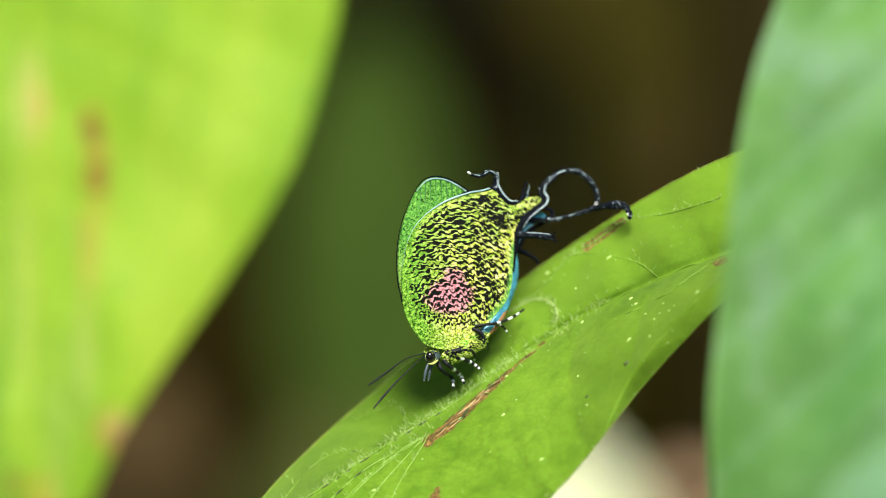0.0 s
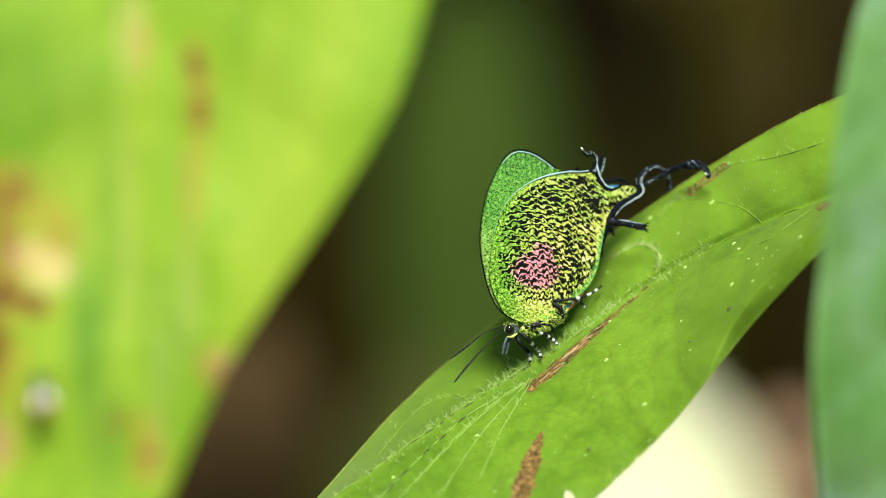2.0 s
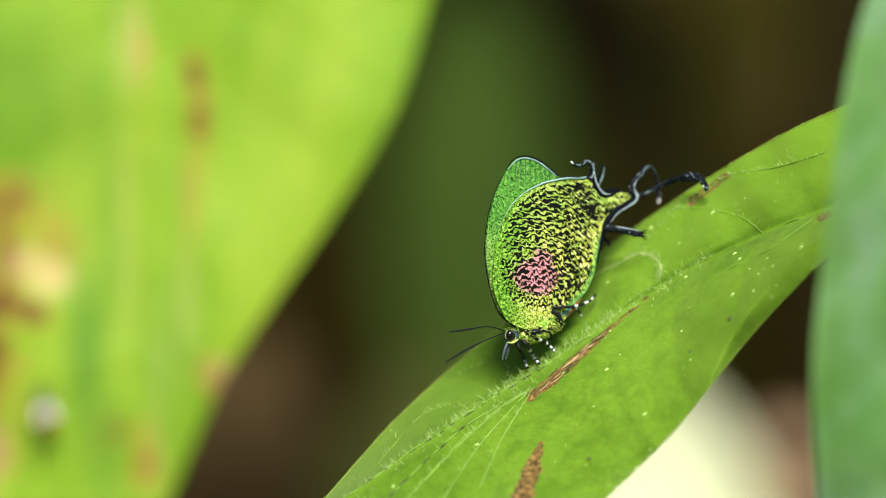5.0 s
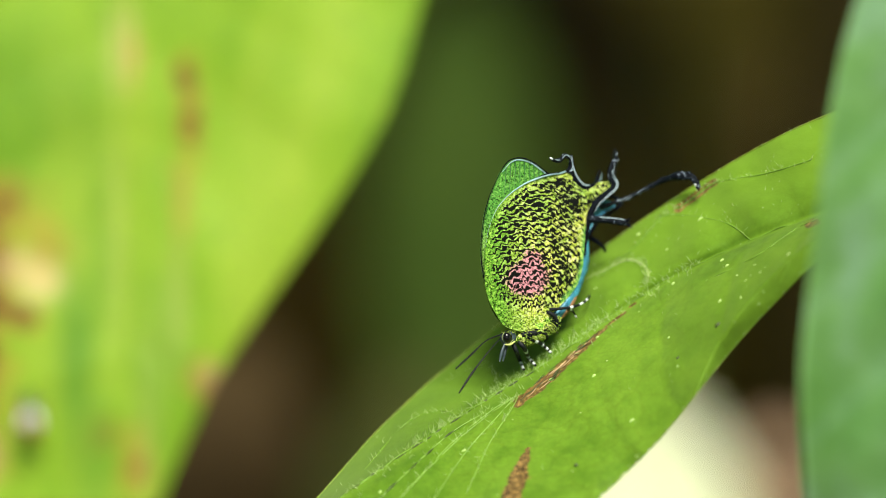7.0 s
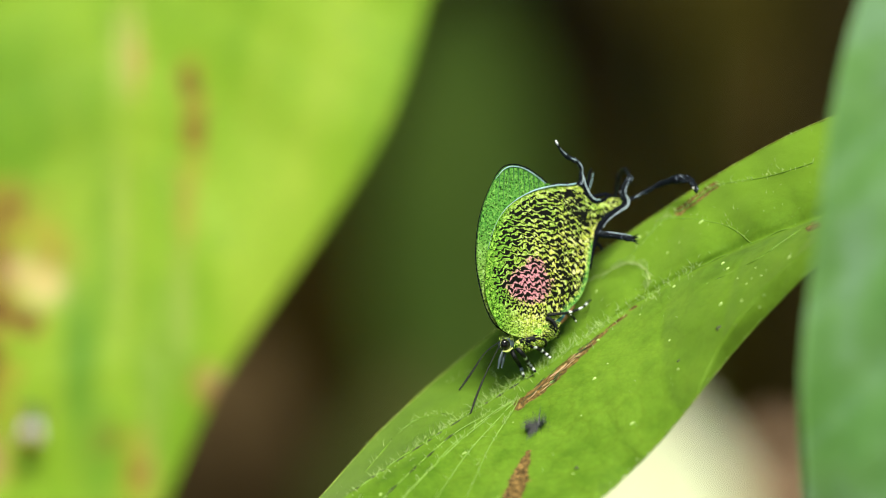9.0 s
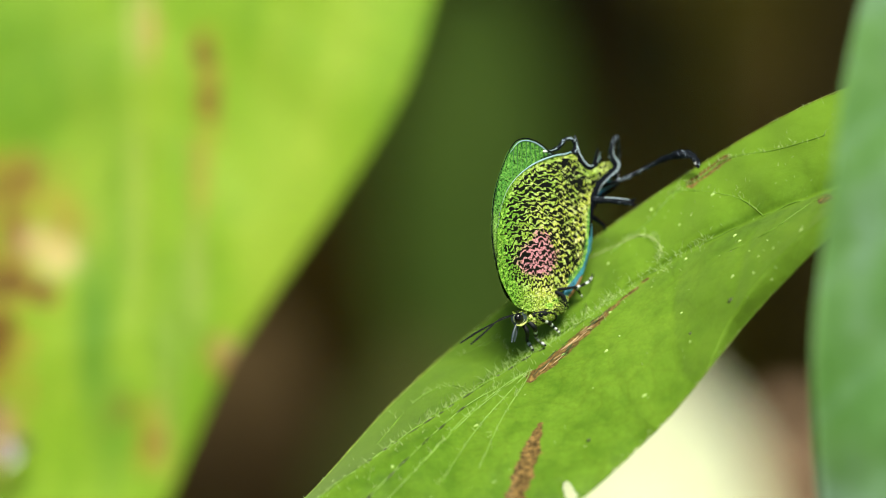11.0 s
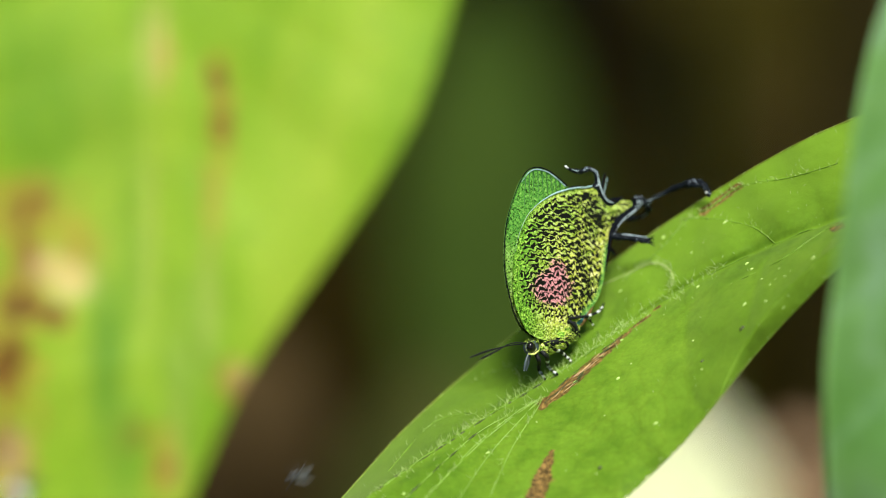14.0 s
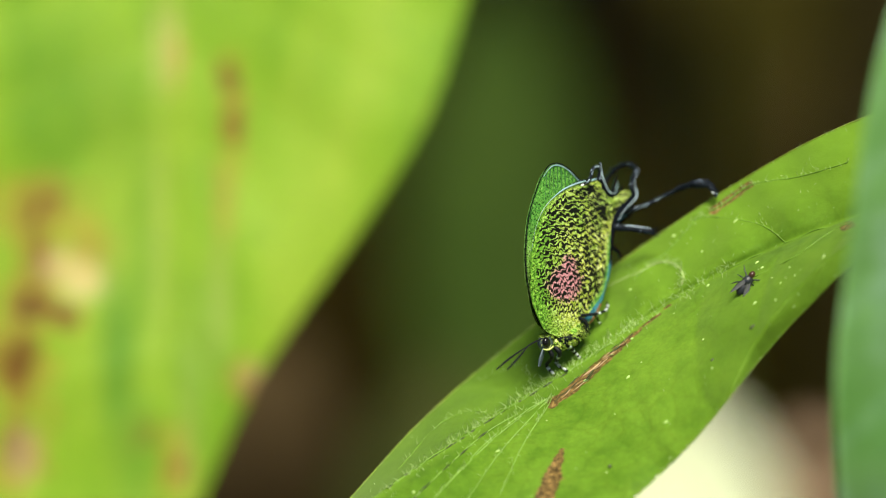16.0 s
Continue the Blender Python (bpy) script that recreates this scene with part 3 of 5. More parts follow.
# ---- the two near leaves ----
def broad_leaf(parent, near, rib, far, depth, mat, label, spots=(), bow=160.0, veins=11, n=(150, 110), tilt=0.0, lobes=3.0, creams=(), greens=()):
    """A broad blade between its two margins (given at the focal plane, drawn at a depth), bowed and quilted."""
    nx, ny = n
    A, B, C = spline(near, nx), spline(rib, nx), spline(far, nx)
    verts, brown, vein, pale, lush = [], [], [], [], []
    blot = lambda p, marks: max([0] + [g * max(0, min(1, 1.6 - 1.2 * math.hypot((p[0] - x) / rx, (p[1] - y) / ry))) for x, y, rx, ry, g in marks])
    for i in range(nx):
        s = i / (nx - 1)
        for j in range(ny):
            w = 2 * j / (ny - 1) - 1
            aw = abs(w)
            p = B[i] * (1 - aw) + (A[i] if w < 0 else C[i]) * aw
            q = s * veins - 1.9 * aw
            groove = abs((q % 1) - 0.5) * 2
            z = depth - bow * aw ** 1.6 + tilt * w + lobes * ((groove ** 0.6 if lobes < 10 else 0.5 - 0.5 * math.cos(math.pi * groove)) if 0.03 < aw else 0) * min(1, (1 - aw) * 5)
            z += 14 * noise.noise(Vector((p[0] * 0.004, p[1] * 0.004, depth)))
            verts.append(deep(p[0], p[1], z))
            vein.append(max(0.2 * math.exp(-(w / 0.03) ** 2), 0.16 * max(0, 1 - groove * 4)))
            k = 0.0
            for x, y, rx, ry, g in spots:
                d = math.hypot((p[0] - x) / rx, (p[1] - y) / ry)
                k = max(k, g * max(0, 1.15 - d * (0.75 + 0.5 * noise.noise(Vector((p[0] * 0.03, p[1] * 0.03, 5))))))
            brown.append(k)
            pale.append(blot(p, creams))
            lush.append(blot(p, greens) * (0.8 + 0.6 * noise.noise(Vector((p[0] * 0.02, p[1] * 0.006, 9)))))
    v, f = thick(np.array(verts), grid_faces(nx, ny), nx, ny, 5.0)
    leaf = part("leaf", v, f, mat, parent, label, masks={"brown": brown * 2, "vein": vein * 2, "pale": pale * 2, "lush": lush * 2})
    k = [(B[i][0], B[i][1]) for i in range(0, nx, 5)]
    v, f = tube([deep(x, y, depth + 2) for x, y in k], [5, 4, 2], 10)
    part("midrib", v, f, mat, leaf)
    return leaf


left_plant = thing("broadleaf_plant", deep(-500, 0, -1550), "thin yellow-green sunlit leaf with rusty spots on a stem", "plant")
left_plant.matrix_basis = BASE
broad_leaf(left_plant,
           [(10, 1300), (15, 900), (0, 600), (-34, 441), (-92, 271), (-198, 91), (-334, -109), (-400, -219), (-492, -429), (-600, -700), (-670, -950)],
           [(-590, 1300), (-570, 900), (-560, 600), (-555, 441), (-548, 271), (-540, 91), (-540, -109), (-545, -219), (-570, -429), (-630, -700), (-672, -952)],
           [(-1150, 1300), (-1250, 900), (-1300, 600), (-1300, 441), (-1290, 271), (-1260, 91), (-1200, -109), (-1150, -219), (-1020, -429), (-830, -700), (-674, -950)],
           -1550, M_LEFT, "bright yellow-green leaf with rusty brown spots and lesions",
           spots=[(-441, 342, 18, 32, 0.9), (-434, 258, 18, 40, 0.95), (-446, 141, 18, 60, 0.46), (-536, 380, 15, 60, 0.5), (-779, 100, 80, 62, 0.55),
                  (-748, 120, 26, 40, 0.66), (-728, -88, 26, 22, 0.95), (-785, -66, 55, 38, 0.84), (-812, -170, 44, 80, 0.82), (-806, -325, 40, 60, 0.8),
                  (-398, -196, 34, 30, 0.68), (-690, 34, 46, 60, 0.44), (-772, 20, 40, 70, 0.62), (-580, -292, 26, 26, 0.62), (-528, -350, 28, 56, 0.58), (-470, -430, 22, 40, 0.5)],
           creams=[(-700, -22, 42, 36, 0.75), (-735, 4, 40, 30, 0.6), (-800, -330, 30, 50, 0.45), (-552, 400, 24, 90, 0.42), (-556, 60, 22, 200, 0.12), (-505, -230, 24, 200, 0.10), (-455, -60, 18, 130, 0.18), (-398, -190, 24, 30, 0.32)], bow=40.0, tilt=-30.0,
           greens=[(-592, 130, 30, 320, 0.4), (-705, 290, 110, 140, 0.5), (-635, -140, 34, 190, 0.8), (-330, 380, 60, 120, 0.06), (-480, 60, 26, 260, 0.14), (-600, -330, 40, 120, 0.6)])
stem(left_plant, [deep(-590, 1290, -1555), deep(-640, 1600, -1600), deep(-1200, 1700, -1700), deep(-1800, 600, -1800), (-2200, -12735, -4600)],
     [12, 14, 20, 28, 40])

right_plant = thing("broadleaf_plant", deep(1100, 0, 1150), "waxy bluish-green leaf on a green stem", "plant")
right_plant.matrix_basis = BASE
broad_leaf(right_plant,
           [(880, 900), (790, 600), (735, 441), (703, 291), (686, 141), (666, -9), (652, -159), (656, -309), (670, -459), (720, -750), (900, -1050)],
           [(1330, 980), (1270, 700), (1240, 500), (1210, 330), (1180, 160), (1150, -10), (1110, -180), (1070, -340), (1030, -520), (960, -800), (902, -1052)],
           [(1900, 900), (1950, 700), (1930, 500), (1900, 330), (1860, 160), (1800, -10), (1720, -180), (1620, -340), (1480, -520), (1240, -800), (904, -1050)],
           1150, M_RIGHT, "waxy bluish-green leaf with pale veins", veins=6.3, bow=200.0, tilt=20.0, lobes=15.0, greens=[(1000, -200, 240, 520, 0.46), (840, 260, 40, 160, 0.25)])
stem(right_plant, [deep(1330, 970, 1150), deep(1360, 1100, 1140), deep(1700, 1150, 800), deep(2100, 300, 600), (2200, -13270, -2050)],
     [12, 14, 20, 28, 40])


# ---- the butterfly, in its own space: head at the origin, wings in the x-y plane ----
YAW = 34.0
CY, SY = math.cos(radians(YAW)), math.sin(radians(YAW))
SEED_S, SEED_W = np.meshgrid(np.linspace(0, 1, 160), np.linspace(-1, 1, 60), indexing="ij")
LEAF_PTS = perch(SEED_S.ravel(), SEED_W.ravel())
HEAD = Vector((113, -121, 45))


def leaf_depth(x, y):
    """Depth of the perch leaf's upper side at (x, y)."""
    return LEAF_PTS[np.argmin((LEAF_PTS[:, 0] - x) ** 2 + (LEAF_PTS[:, 1] - y) ** 2), 2]


def flat(x, y, z=0.0):
    """A wing point, given as the turned wing shows it, in the butterfly's own space."""
    return (x / CY, y, z)


def own(x, y, z=0.0):
    """A point given from the head in the working space, in the butterfly's own space."""
    return (x * CY - z * SY, y, x * SY + z * CY)


def body(x, y, z=0.0):
    """A point given from the head as it shows, so far out from the wings' plane, in the butterfly's own space."""
    return own(x, y, z - x * SY / CY)


def wing(name, outline, centre, pivot, depth, mat, parent, label, bulge=6.0, hind=True, n=190, rings=46):
    """A wing as a thin double sheet of rings about its centre, with its colour masks."""
    edge = spline(outline + outline[:1], n + 1)[:-1]
    c = np.array(centre, float)
    front, uv = [], []
    masks = {k: [] for k in ("yellow", "pink", "ripple", "soot", "rim")}
    for i in range(rings + 1):
        r = (i / rings) ** 0.8
        for k in range(n):
            x, y = c + (edge[k] - c) * r
            z = depth + (bulge * (1 - r * r) + 1.2 * noise.noise(Vector((x * 0.03, y * 0.03, 2)))) * (1 if depth > 0 else -1)
            front.append((*flat(x - pivot[0], y - pivot[1])[:2], z))
            # arcs about the wing's root, closer together towards the outer edge
            rad, ang = math.hypot(x - 33, y - 22), math.atan2(x - 33, y - 22)
            uv.append((ang * (45 + 0.55 * rad) / 9.8, min(rad, 150) / 9.8 + max(0, rad - 150) / 8.6))
            g = lambda px, py, rx, ry: math.exp(-((x - px) / rx) ** 2 - ((y - py) / ry) ** 2)
            masks["pink"].append(max(1.15 * g(36, 102, 44, 34), 0.8 * g(46, 134, 28, 26)) if hind else 0)
            if hind:
                clear = lambda v, a, b: min(1, max(0, (v - a) / (b - a)))
                left = np.interp(y, [40, 60, 110, 160, 200, 225, 245, 262, 275], [10, -20, -34, -31, -19, -5, 12, 40, 86])
                floor_ = np.interp(x, [-20, 20, 60, 100, 140], [52, 30, 24, 34, 64])
                inner = clear(x, left, left + 10) * clear(y, floor_, floor_ + 26) * clear(276 - y, 0, 8)
                soot = max(0.6 * g(120, 244, 12, 20), 1.0 * g(140, 226, 15, 20), 1.0 * g(172, 228, 22, 7), 0.5 * g(192, 252, 8, 6), 0.9 * g(104, 266, 16, 8), 0.8 * g(146, 176, 6, 34), 0.7 * g(143, 118, 5, 30), 0.30 * g(92, 130, 52, 78), 0.12 * g(40, 110, 46, 44), 0.22 * g(70, 225, 60, 40))
                bare = max(g(151, 197, 11, 13), 0.8 * g(140, 164, 7, 14))
                masks["ripple"].append(inner * (1.0 + 0.1 * clear(x, 50, 100) * clear(180 - y, 0, 40) + 0.08 * clear(y, 170, 220) if x < 138 else 0.7) * (1 - 0.8 * bare))
                masks["yellow"].append(max(bare, clear(x, -14, 46) * (0.95 - 0.45 * clear(y, 150, 240)) * (0.75 + 0.25 * clear(x, 60, 110))))
                masks["soot"].append(soot)
                masks["rim"].append(0.6 * min(1, max(0, (r - 0.9) / 0.08)) * (x > 95 and y < 185))
            else:
                masks["ripple"].append(0)
                masks["yellow"].append(0.45 * max(0, 1 - y / 210))
                masks["soot"].append(0)
                masks["rim"].append(0)
    m = len(front)
    faces = grid_faces(rings + 1, n, True)
    back = np.array(front) - np.array((0, 0, 1.4))
    full = faces + [tuple(m + i for i in q[::-1]) for q in faces]
    last = rings * n
    full += [(last + k, last + (k + 1) % n, m + last + (k + 1) % n, m + last + k) for k in range(n)]
    ob = part(name, np.vstack([front, back]), full, mat, parent, label,
              masks={k: np.tile(np.array(v, float), 2) for k, v in masks.items()}, uvs=uv * 2)
    ob.location = Vector(flat(*pivot)) * G
    return ob


def strand(name, pts, radii, mat, parent, pivot=(0, 0), label="", fl=0.7, n=36):
    """A curved, tapered strand of the wing's edge or a tail."""
    p = [flat(q[0] - pivot[0], q[1] - pivot[1], q[2] if len(q) > 2 else 0) for q in pts]
    v, f = tube(spline(p, n), radii, 8, fl, 0, 0.3)
    return part(name, v, f, mat, parent, label)


def limb(name, pts, radii, parent, bands, label="", root=None):
    """A jointed leg with pale rings at the given shares of its length."""
    n = 60
    p = spline([own(*q[:3]) if len(q) > 3 else body(*q) for q in pts], n)
    if root is not None:
        p = p - np.array(root)
    v, f = tube(p, radii, 8)
    u = np.repeat(np.linspace(0, 1, n), 8)
    mask = np.zeros(n * 8)
    for b in bands:
        mask = np.maximum(mask, (np.abs(u - b) < 0.04))
    return part(name, v, f, M_LIMB, parent, label, masks={"band": mask})


butterfly = thing("butterfly", HEAD, "green hairstreak butterfly with pink wing patch, on a leaf", "butterfly")
PIVOT = (28, 17)
FORE_EDGE = [(8, 14), (-17, 37), (-31, 72), (-40, 122), (-41, 162), (-35, 207), (-25, 242), (-12, 272), (1, 297), (15, 310), (33, 314),
             (53, 308), (73, 294), (88, 280), (103, 262), (103, 142), (63, 42), (23, 14)]
HIND_EDGE = [(18, 10), (-9, 22), (-20, 37), (-32, 62), (-38, 86), (-39, 112), (-34, 160), (-24, 198), (-10, 226), (8, 246), (28, 259), (53, 270), (88, 278), (108, 279),
             (128, 282), (143, 262), (153, 254), (165, 254), (178, 259), (196, 260), (205, 257), (205, 249), (192, 241), (172, 226), (161, 208), (156, 192),
             (149, 162), (144, 132), (141, 112), (128, 82), (108, 60), (84, 40), (53, 17)]


def butterfly_wings():
    fore = wing("forewing", FORE_EDGE, (33, 162), (28, 17), 3.5, M_FORE, butterfly, "green forewing with a dark edge", hind=False)
    strand("wing_margin", [(8, 14, 3.2), (-18, 37, 3.2), (-33, 72, 3.2), (-42, 122, 3.2), (-43, 162, 3.2), (-37, 207, 3.2), (-27, 242, 3.2), (-13, 273, 3.2), (2, 299, 3.2)],
           [0.8, 1.0, 0.7, 0.5], M_BLACK, fore, (28, 17), "black front edge", n=60)
    strand("wing_margin", [(-2, 290, 3.6), (2, 299, 3.6), (15, 312, 3.6), (33, 316, 3.6), (53, 310, 3.6), (73, 296, 3.6), (90, 280, 3.6)],
           [0.6, 1.0, 1.1, 1.3], M_BLACK, fore, (28, 17), "black outer edge", n=50)
    strand("pale_line", [(0, 292, 5.0), (16, 308, 5.0), (33, 312, 5.0), (53, 306, 5.0), (72, 292.5, 5.0), (86, 280, 5.0)],
           [0.4, 1.1, 1.1, 0.9], M_GLINT, fore, (28, 17), "pale blue line along the edge", n=50)
    for k in range(9):
        x0, x1 = 2 + 9.5 * k, 8 + 8.2 * k
        y1 = np.interp(x1, [2, 15, 33, 53, 73, 90], [296, 306, 310, 304, 290, 276])
        strand("wing_ray", [(x1, y1, 5.0 + 0.15 * k), (x0 * 0.5 + x1 * 0.5 - 1, y1 - 26, 6.0 + 0.25 * k), (x0 - 2, y1 - 52, 7.2 + 0.25 * k)], [0.9, 0.7, 0.3], M_FORERAY, fore, (28, 17), n=12)
    inset = lambda edge, k: [(28 + (x - 28) * k, 17 + (y - 17) * k) for x, y in edge]
    far_fore = wing("forewing", inset(FORE_EDGE, 0.985), (33, 162), (28, 17), -3.0, M_FORE, butterfly, "green forewing behind its twin", hind=False, n=90, rings=16)
    hind = wing("hindwing", HIND_EDGE, (63, 182), PIVOT, 11.0, M_HIND, butterfly, "rippled lime hindwing with a pink patch", bulge=7.0, n=260, rings=70)
    far = wing("hindwing", [(x + 22 * (x < 40) * (y < 270) - 8 * (x > 60) * (y < 130), y) for x, y in inset(HIND_EDGE, 0.965)], (63, 182), PIVOT, -9.0, M_BLUE, butterfly, "blue inner side of the hindwing", n=120, rings=20)
    margin = [(46, 269, 11), (62, 274, 11), (88, 281, 11), (108, 281, 11), (124, 283, 11), (131, 290, 11)]
    strand("wing_margin", margin, [0.8, 2.2, 2.6, 3.4], M_BLACK, hind, PIVOT, "black outer edge", n=40)
    strand("pale_line", [(-34, 164, 11.6), (-24, 199, 11.8), (-9, 228, 12.2), (9, 247, 12.6), (28, 260, 13), (53, 271.5, 13.4), (88, 280, 13.4), (108, 281, 13.4), (122, 284, 13.4)], [0.15, 0.35, 0.7, 1.5, 1.6, 1.0], M_GLINT, hind, PIVOT,
           "pale blue line along the edge", n=50)
    strand("wing_margin", [(131, 300, 11), (136, 278, 11), (144, 262, 11), (154, 253, 11), (165, 252, 11), (176, 258, 11), (184, 268, 11)],
           [2.4, 4.2, 4.0, 3.2, 1.6], M_BLACK, hind, PIVOT, "black notched edge", n=44)
    strand("pale_line", [(134, 300, 14.4), (139, 279, 14.6), (147, 264, 14.6), (155, 257, 14.4), (165, 256, 14)], [0.6, 1.3, 1.2, 0.5], M_PALE, hind, PIVOT, n=30)
    strand("wing_margin", [(206, 264, 11), (210, 254, 11), (206, 245, 11), (192, 236, 11), (173, 221, 11), (162, 204, 11), (157, 188, 11), (151, 162, 11), (146, 132, 11)],
           [5.0, 7.0, 7.2, 7.6, 6.4, 4.0, 1.8], M_BLACK, hind, PIVOT, "broad black lobe edge", n=50)
    strand("pale_line", [(208, 268, 15), (214, 256, 16), (210, 245, 16.5), (196, 235, 16.5), (178, 221, 15.6), (169, 207, 14)], [0.9, 1.6, 1.4, 0.9, 0.6, 0.4],
           M_PALE, hind, PIVOT, n=40)
    tuft = [(156, 196, 9), (166, 194, 24), (176, 191, 42), (186, 187, 60), (191, 185, 70)]
    strand("tail_tuft", tuft, [7.5, 7, 6.5, 7, 5], M_TAIL, hind, PIVOT, "stubby black tail with a frayed end", n=30)
    strand("pale_line", [(163, 199, 20), (174, 196, 44), (187, 191, 68)], [0.4, 0.9, 0.5], M_PALE, hind, PIVOT, n=16)
    for dy in (-6, -2, 3, 7):
        strand("tuft_bristle", [(190, 185, 67), (193, 184 + dy, 73), (195, 183 + dy * 1.3, 79)], [2.0, 1.3, 0.5], M_BLACK, hind, PIVOT, n=8)
    # far hindwing: black edge, spike and lower tuft
    strand("wing_margin", [(128, 282, -15), (143, 262, -15), (153, 254, -15), (165, 254, -15), (198, 260, -15), (215, 250, -15), (198, 232, -15), (175, 217, -15),
                           (158, 190, -15), (153, 162, -15)], [3, 3.4, 3.4, 3.4, 2.4], M_BLACK, far, PIVOT, "black outer edge", n=60)
    strand("wing_spike", [(158, 262, -15), (166, 280, -15), (170, 298, -15), (175, 308, -15)], [5.5, 4.0, 2.4, 0.8], M_BLACK, far, PIVOT, "short black tail", n=20)
    strand("pale_line", [(163, 262, -12), (171, 280, -12), (176, 300, -12)], [0.5, 0.8, 0.4], M_GLINT, far, PIVOT, n=12)
    strand("tail_tuft", [(150, 188, -15), (165, 180, -15), (182, 170, -15), (188, 160, -15)], [5, 4.5, 3.5, 2.4], M_BLACK, far, PIVOT, "small black tuft", n=16)
    return hind, far


hindwing, far_hindwing = butterfly_wings()


def free_tail(name, pts, radii, label, pale=True, tip=False, z=11.0):
    """A tail that sways on its root: its own origin lies at the root."""
    root = np.array((*flat(pts[0][0], pts[0][1])[:2], z))
    p = spline([(*flat(q[0], q[1])[:2], z + (q[2] if len(q) > 2 else 0)) for q in pts], 48) - root
    v, f = tube(p, radii, 10, 0.6, 0, 0.5)
    ob = part(name, v, f, M_TAIL, butterfly, label)
    ob.location = Vector(root) * G
    if pale:
        q = p[4:44] + np.array((0.8, 0.6, 0))
        q[:, 2] += np.interp(np.linspace(0.1, 0.9, len(q)), np.linspace(0, 1, len(radii)), radii) * 0.62
        v, f = tube(q, [0.3, 0.9, 0.25, 0.7, 0.3], 6, 0.6)
        part("pale_line", v, f, M_PALE, ob)
    if tip:
        v, f = blob(p[-1] + np.array((4, -1, 3)), (6.5, 2.6, 2), 25, 8, 10, 0.5)
        part("tail_tip", v, f, M_WHITE, ob, "white tail tip")
    return ob, root


top_tail, TOP_ROOT = free_tail("top_tail", [(130, 279), (134, 290), (135, 300), (135.5, 307), (136, 313)], [6.5, 5.2, 4.4, 3.2, 1.2], "upright black tail")
TIP_AT = np.array((*flat(134 - 130, 300 - 279)[:2], 1.0))


def top_tip():
    """The free end of the upright tail, which swings on its own: its origin lies where it leaves the tail."""
    p = spline([flat(0, -6), flat(-3, 8), flat(-15, 16), flat(-33, 13, 1), flat(-50, 17, 2), flat(-63, 25, 2)], 40)
    v, f = tube(p, [3.4, 4.0, 3.8, 4.6, 4.4, 3.0, 2.2], 10, 0.6, 0, 0.5)
    ob = part("tail_end", v, f, M_TAIL, top_tail, "curled black tail end")
    ob.location = Vector(TIP_AT) * G
    q = p[3:34] + np.array((0.6, 0.8, 2.4))
    v, f = tube(q, [0.3, 1.0, 0.5, 1.1, 0.4], 6, 0.6)
    part("pale_line", v, f, M_PALE, ob)
    v, f = blob(p[-2] + np.array((0, 0, 1.6)), (5, 2.4, 2), 150, 8, 10, 0.5)
    part("pale_tip", v, f, M_WHITE, ob, "white tail tip")
    return ob


tail_end = top_tip()
mid_tail, MID_ROOT = free_tail("lobe_tail", [(208, 258), (203, 270), (203, 282), (208, 294), (214, 302)], [8.0, 7.6, 6.6, 5.8, 4.4], "black lobe tail with a pale streak")
MID_AT = np.array((*flat(209 - 208, 295 - 258)[:2], 1.0))


def lobe_tip():
    """The free end of the lobe's tail, which curls on its own."""
    p = spline([flat(-3, -6), flat(7, 9), flat(24, 17), flat(43, 16), flat(60, 6), flat(72, -11), flat(77, -29), flat(72, -43)], 44)
    v, f = tube(p, [4.4, 5.4, 5.0, 5.4, 5.2, 5.6, 4.8, 5.4, 3.0], 10, 0.6, 0, 0.5)
    ob = part("tail_end", v, f, M_TAIL, mid_tail, "curled black tail end")
    ob.location = Vector(MID_AT) * G
    q = p[3:38] + np.array((0.6, 0.8, 2.6))
    v, f = tube(q, [0.3, 1.0, 0.4, 0.9, 0.3, 0.8, 0.3], 6, 0.6)
    part("pale_line", v, f, M_PALE, ob)
    v, f = blob(p[-2] + np.array((1, 0, 2.0)), (5, 2.4, 2), 70, 8, 10, 0.5)
    part("pale_tip", v, f, M_WHITE, ob, "white tail tip")
    return ob


lobe_end = lobe_tip()


def long_tail_part():
    pts = [(180, 224, -130), (222, 238, -140), (262, 257, -140), (296, 273, -125), (326, 279, -105), (344, 275, -92), (353, 262, -84), (353, 254, -80)]
    root = np.array(own(*pts[0]))
    p = spline([own(*q) for q in pts], 60) - root
    v, f = tube(p, [4.6, 4.2, 4.0, 4.6, 6.8, 8.0, 6.5, 5.0, 4.0], 10, 0.6, 0, 0.5)
    ob = part("long_tail", v, f, M_TAIL, butterfly, "long black tail resting on the leaf, tip white")
    ob.location = Vector(root) * G
    q = p[6:56] + np.array((0, 0.8, 2.6))
    v, f = tube(q, [0.3, 0.6, 0.3, 0.9, 0.7, 0.3], 6, 0.6)
    part("pale_line", v, f, M_PALE, ob)
    v, f = blob(p[48] + np.array((0, -5, 3)), (7, 2.6, 2), -12, 8, 10, 0.5)
    part("tail_tip", v, f, M_WHITE, ob, "white tail tip")
    return ob, root


long_tail, LONG_ROOT = long_tail_part()


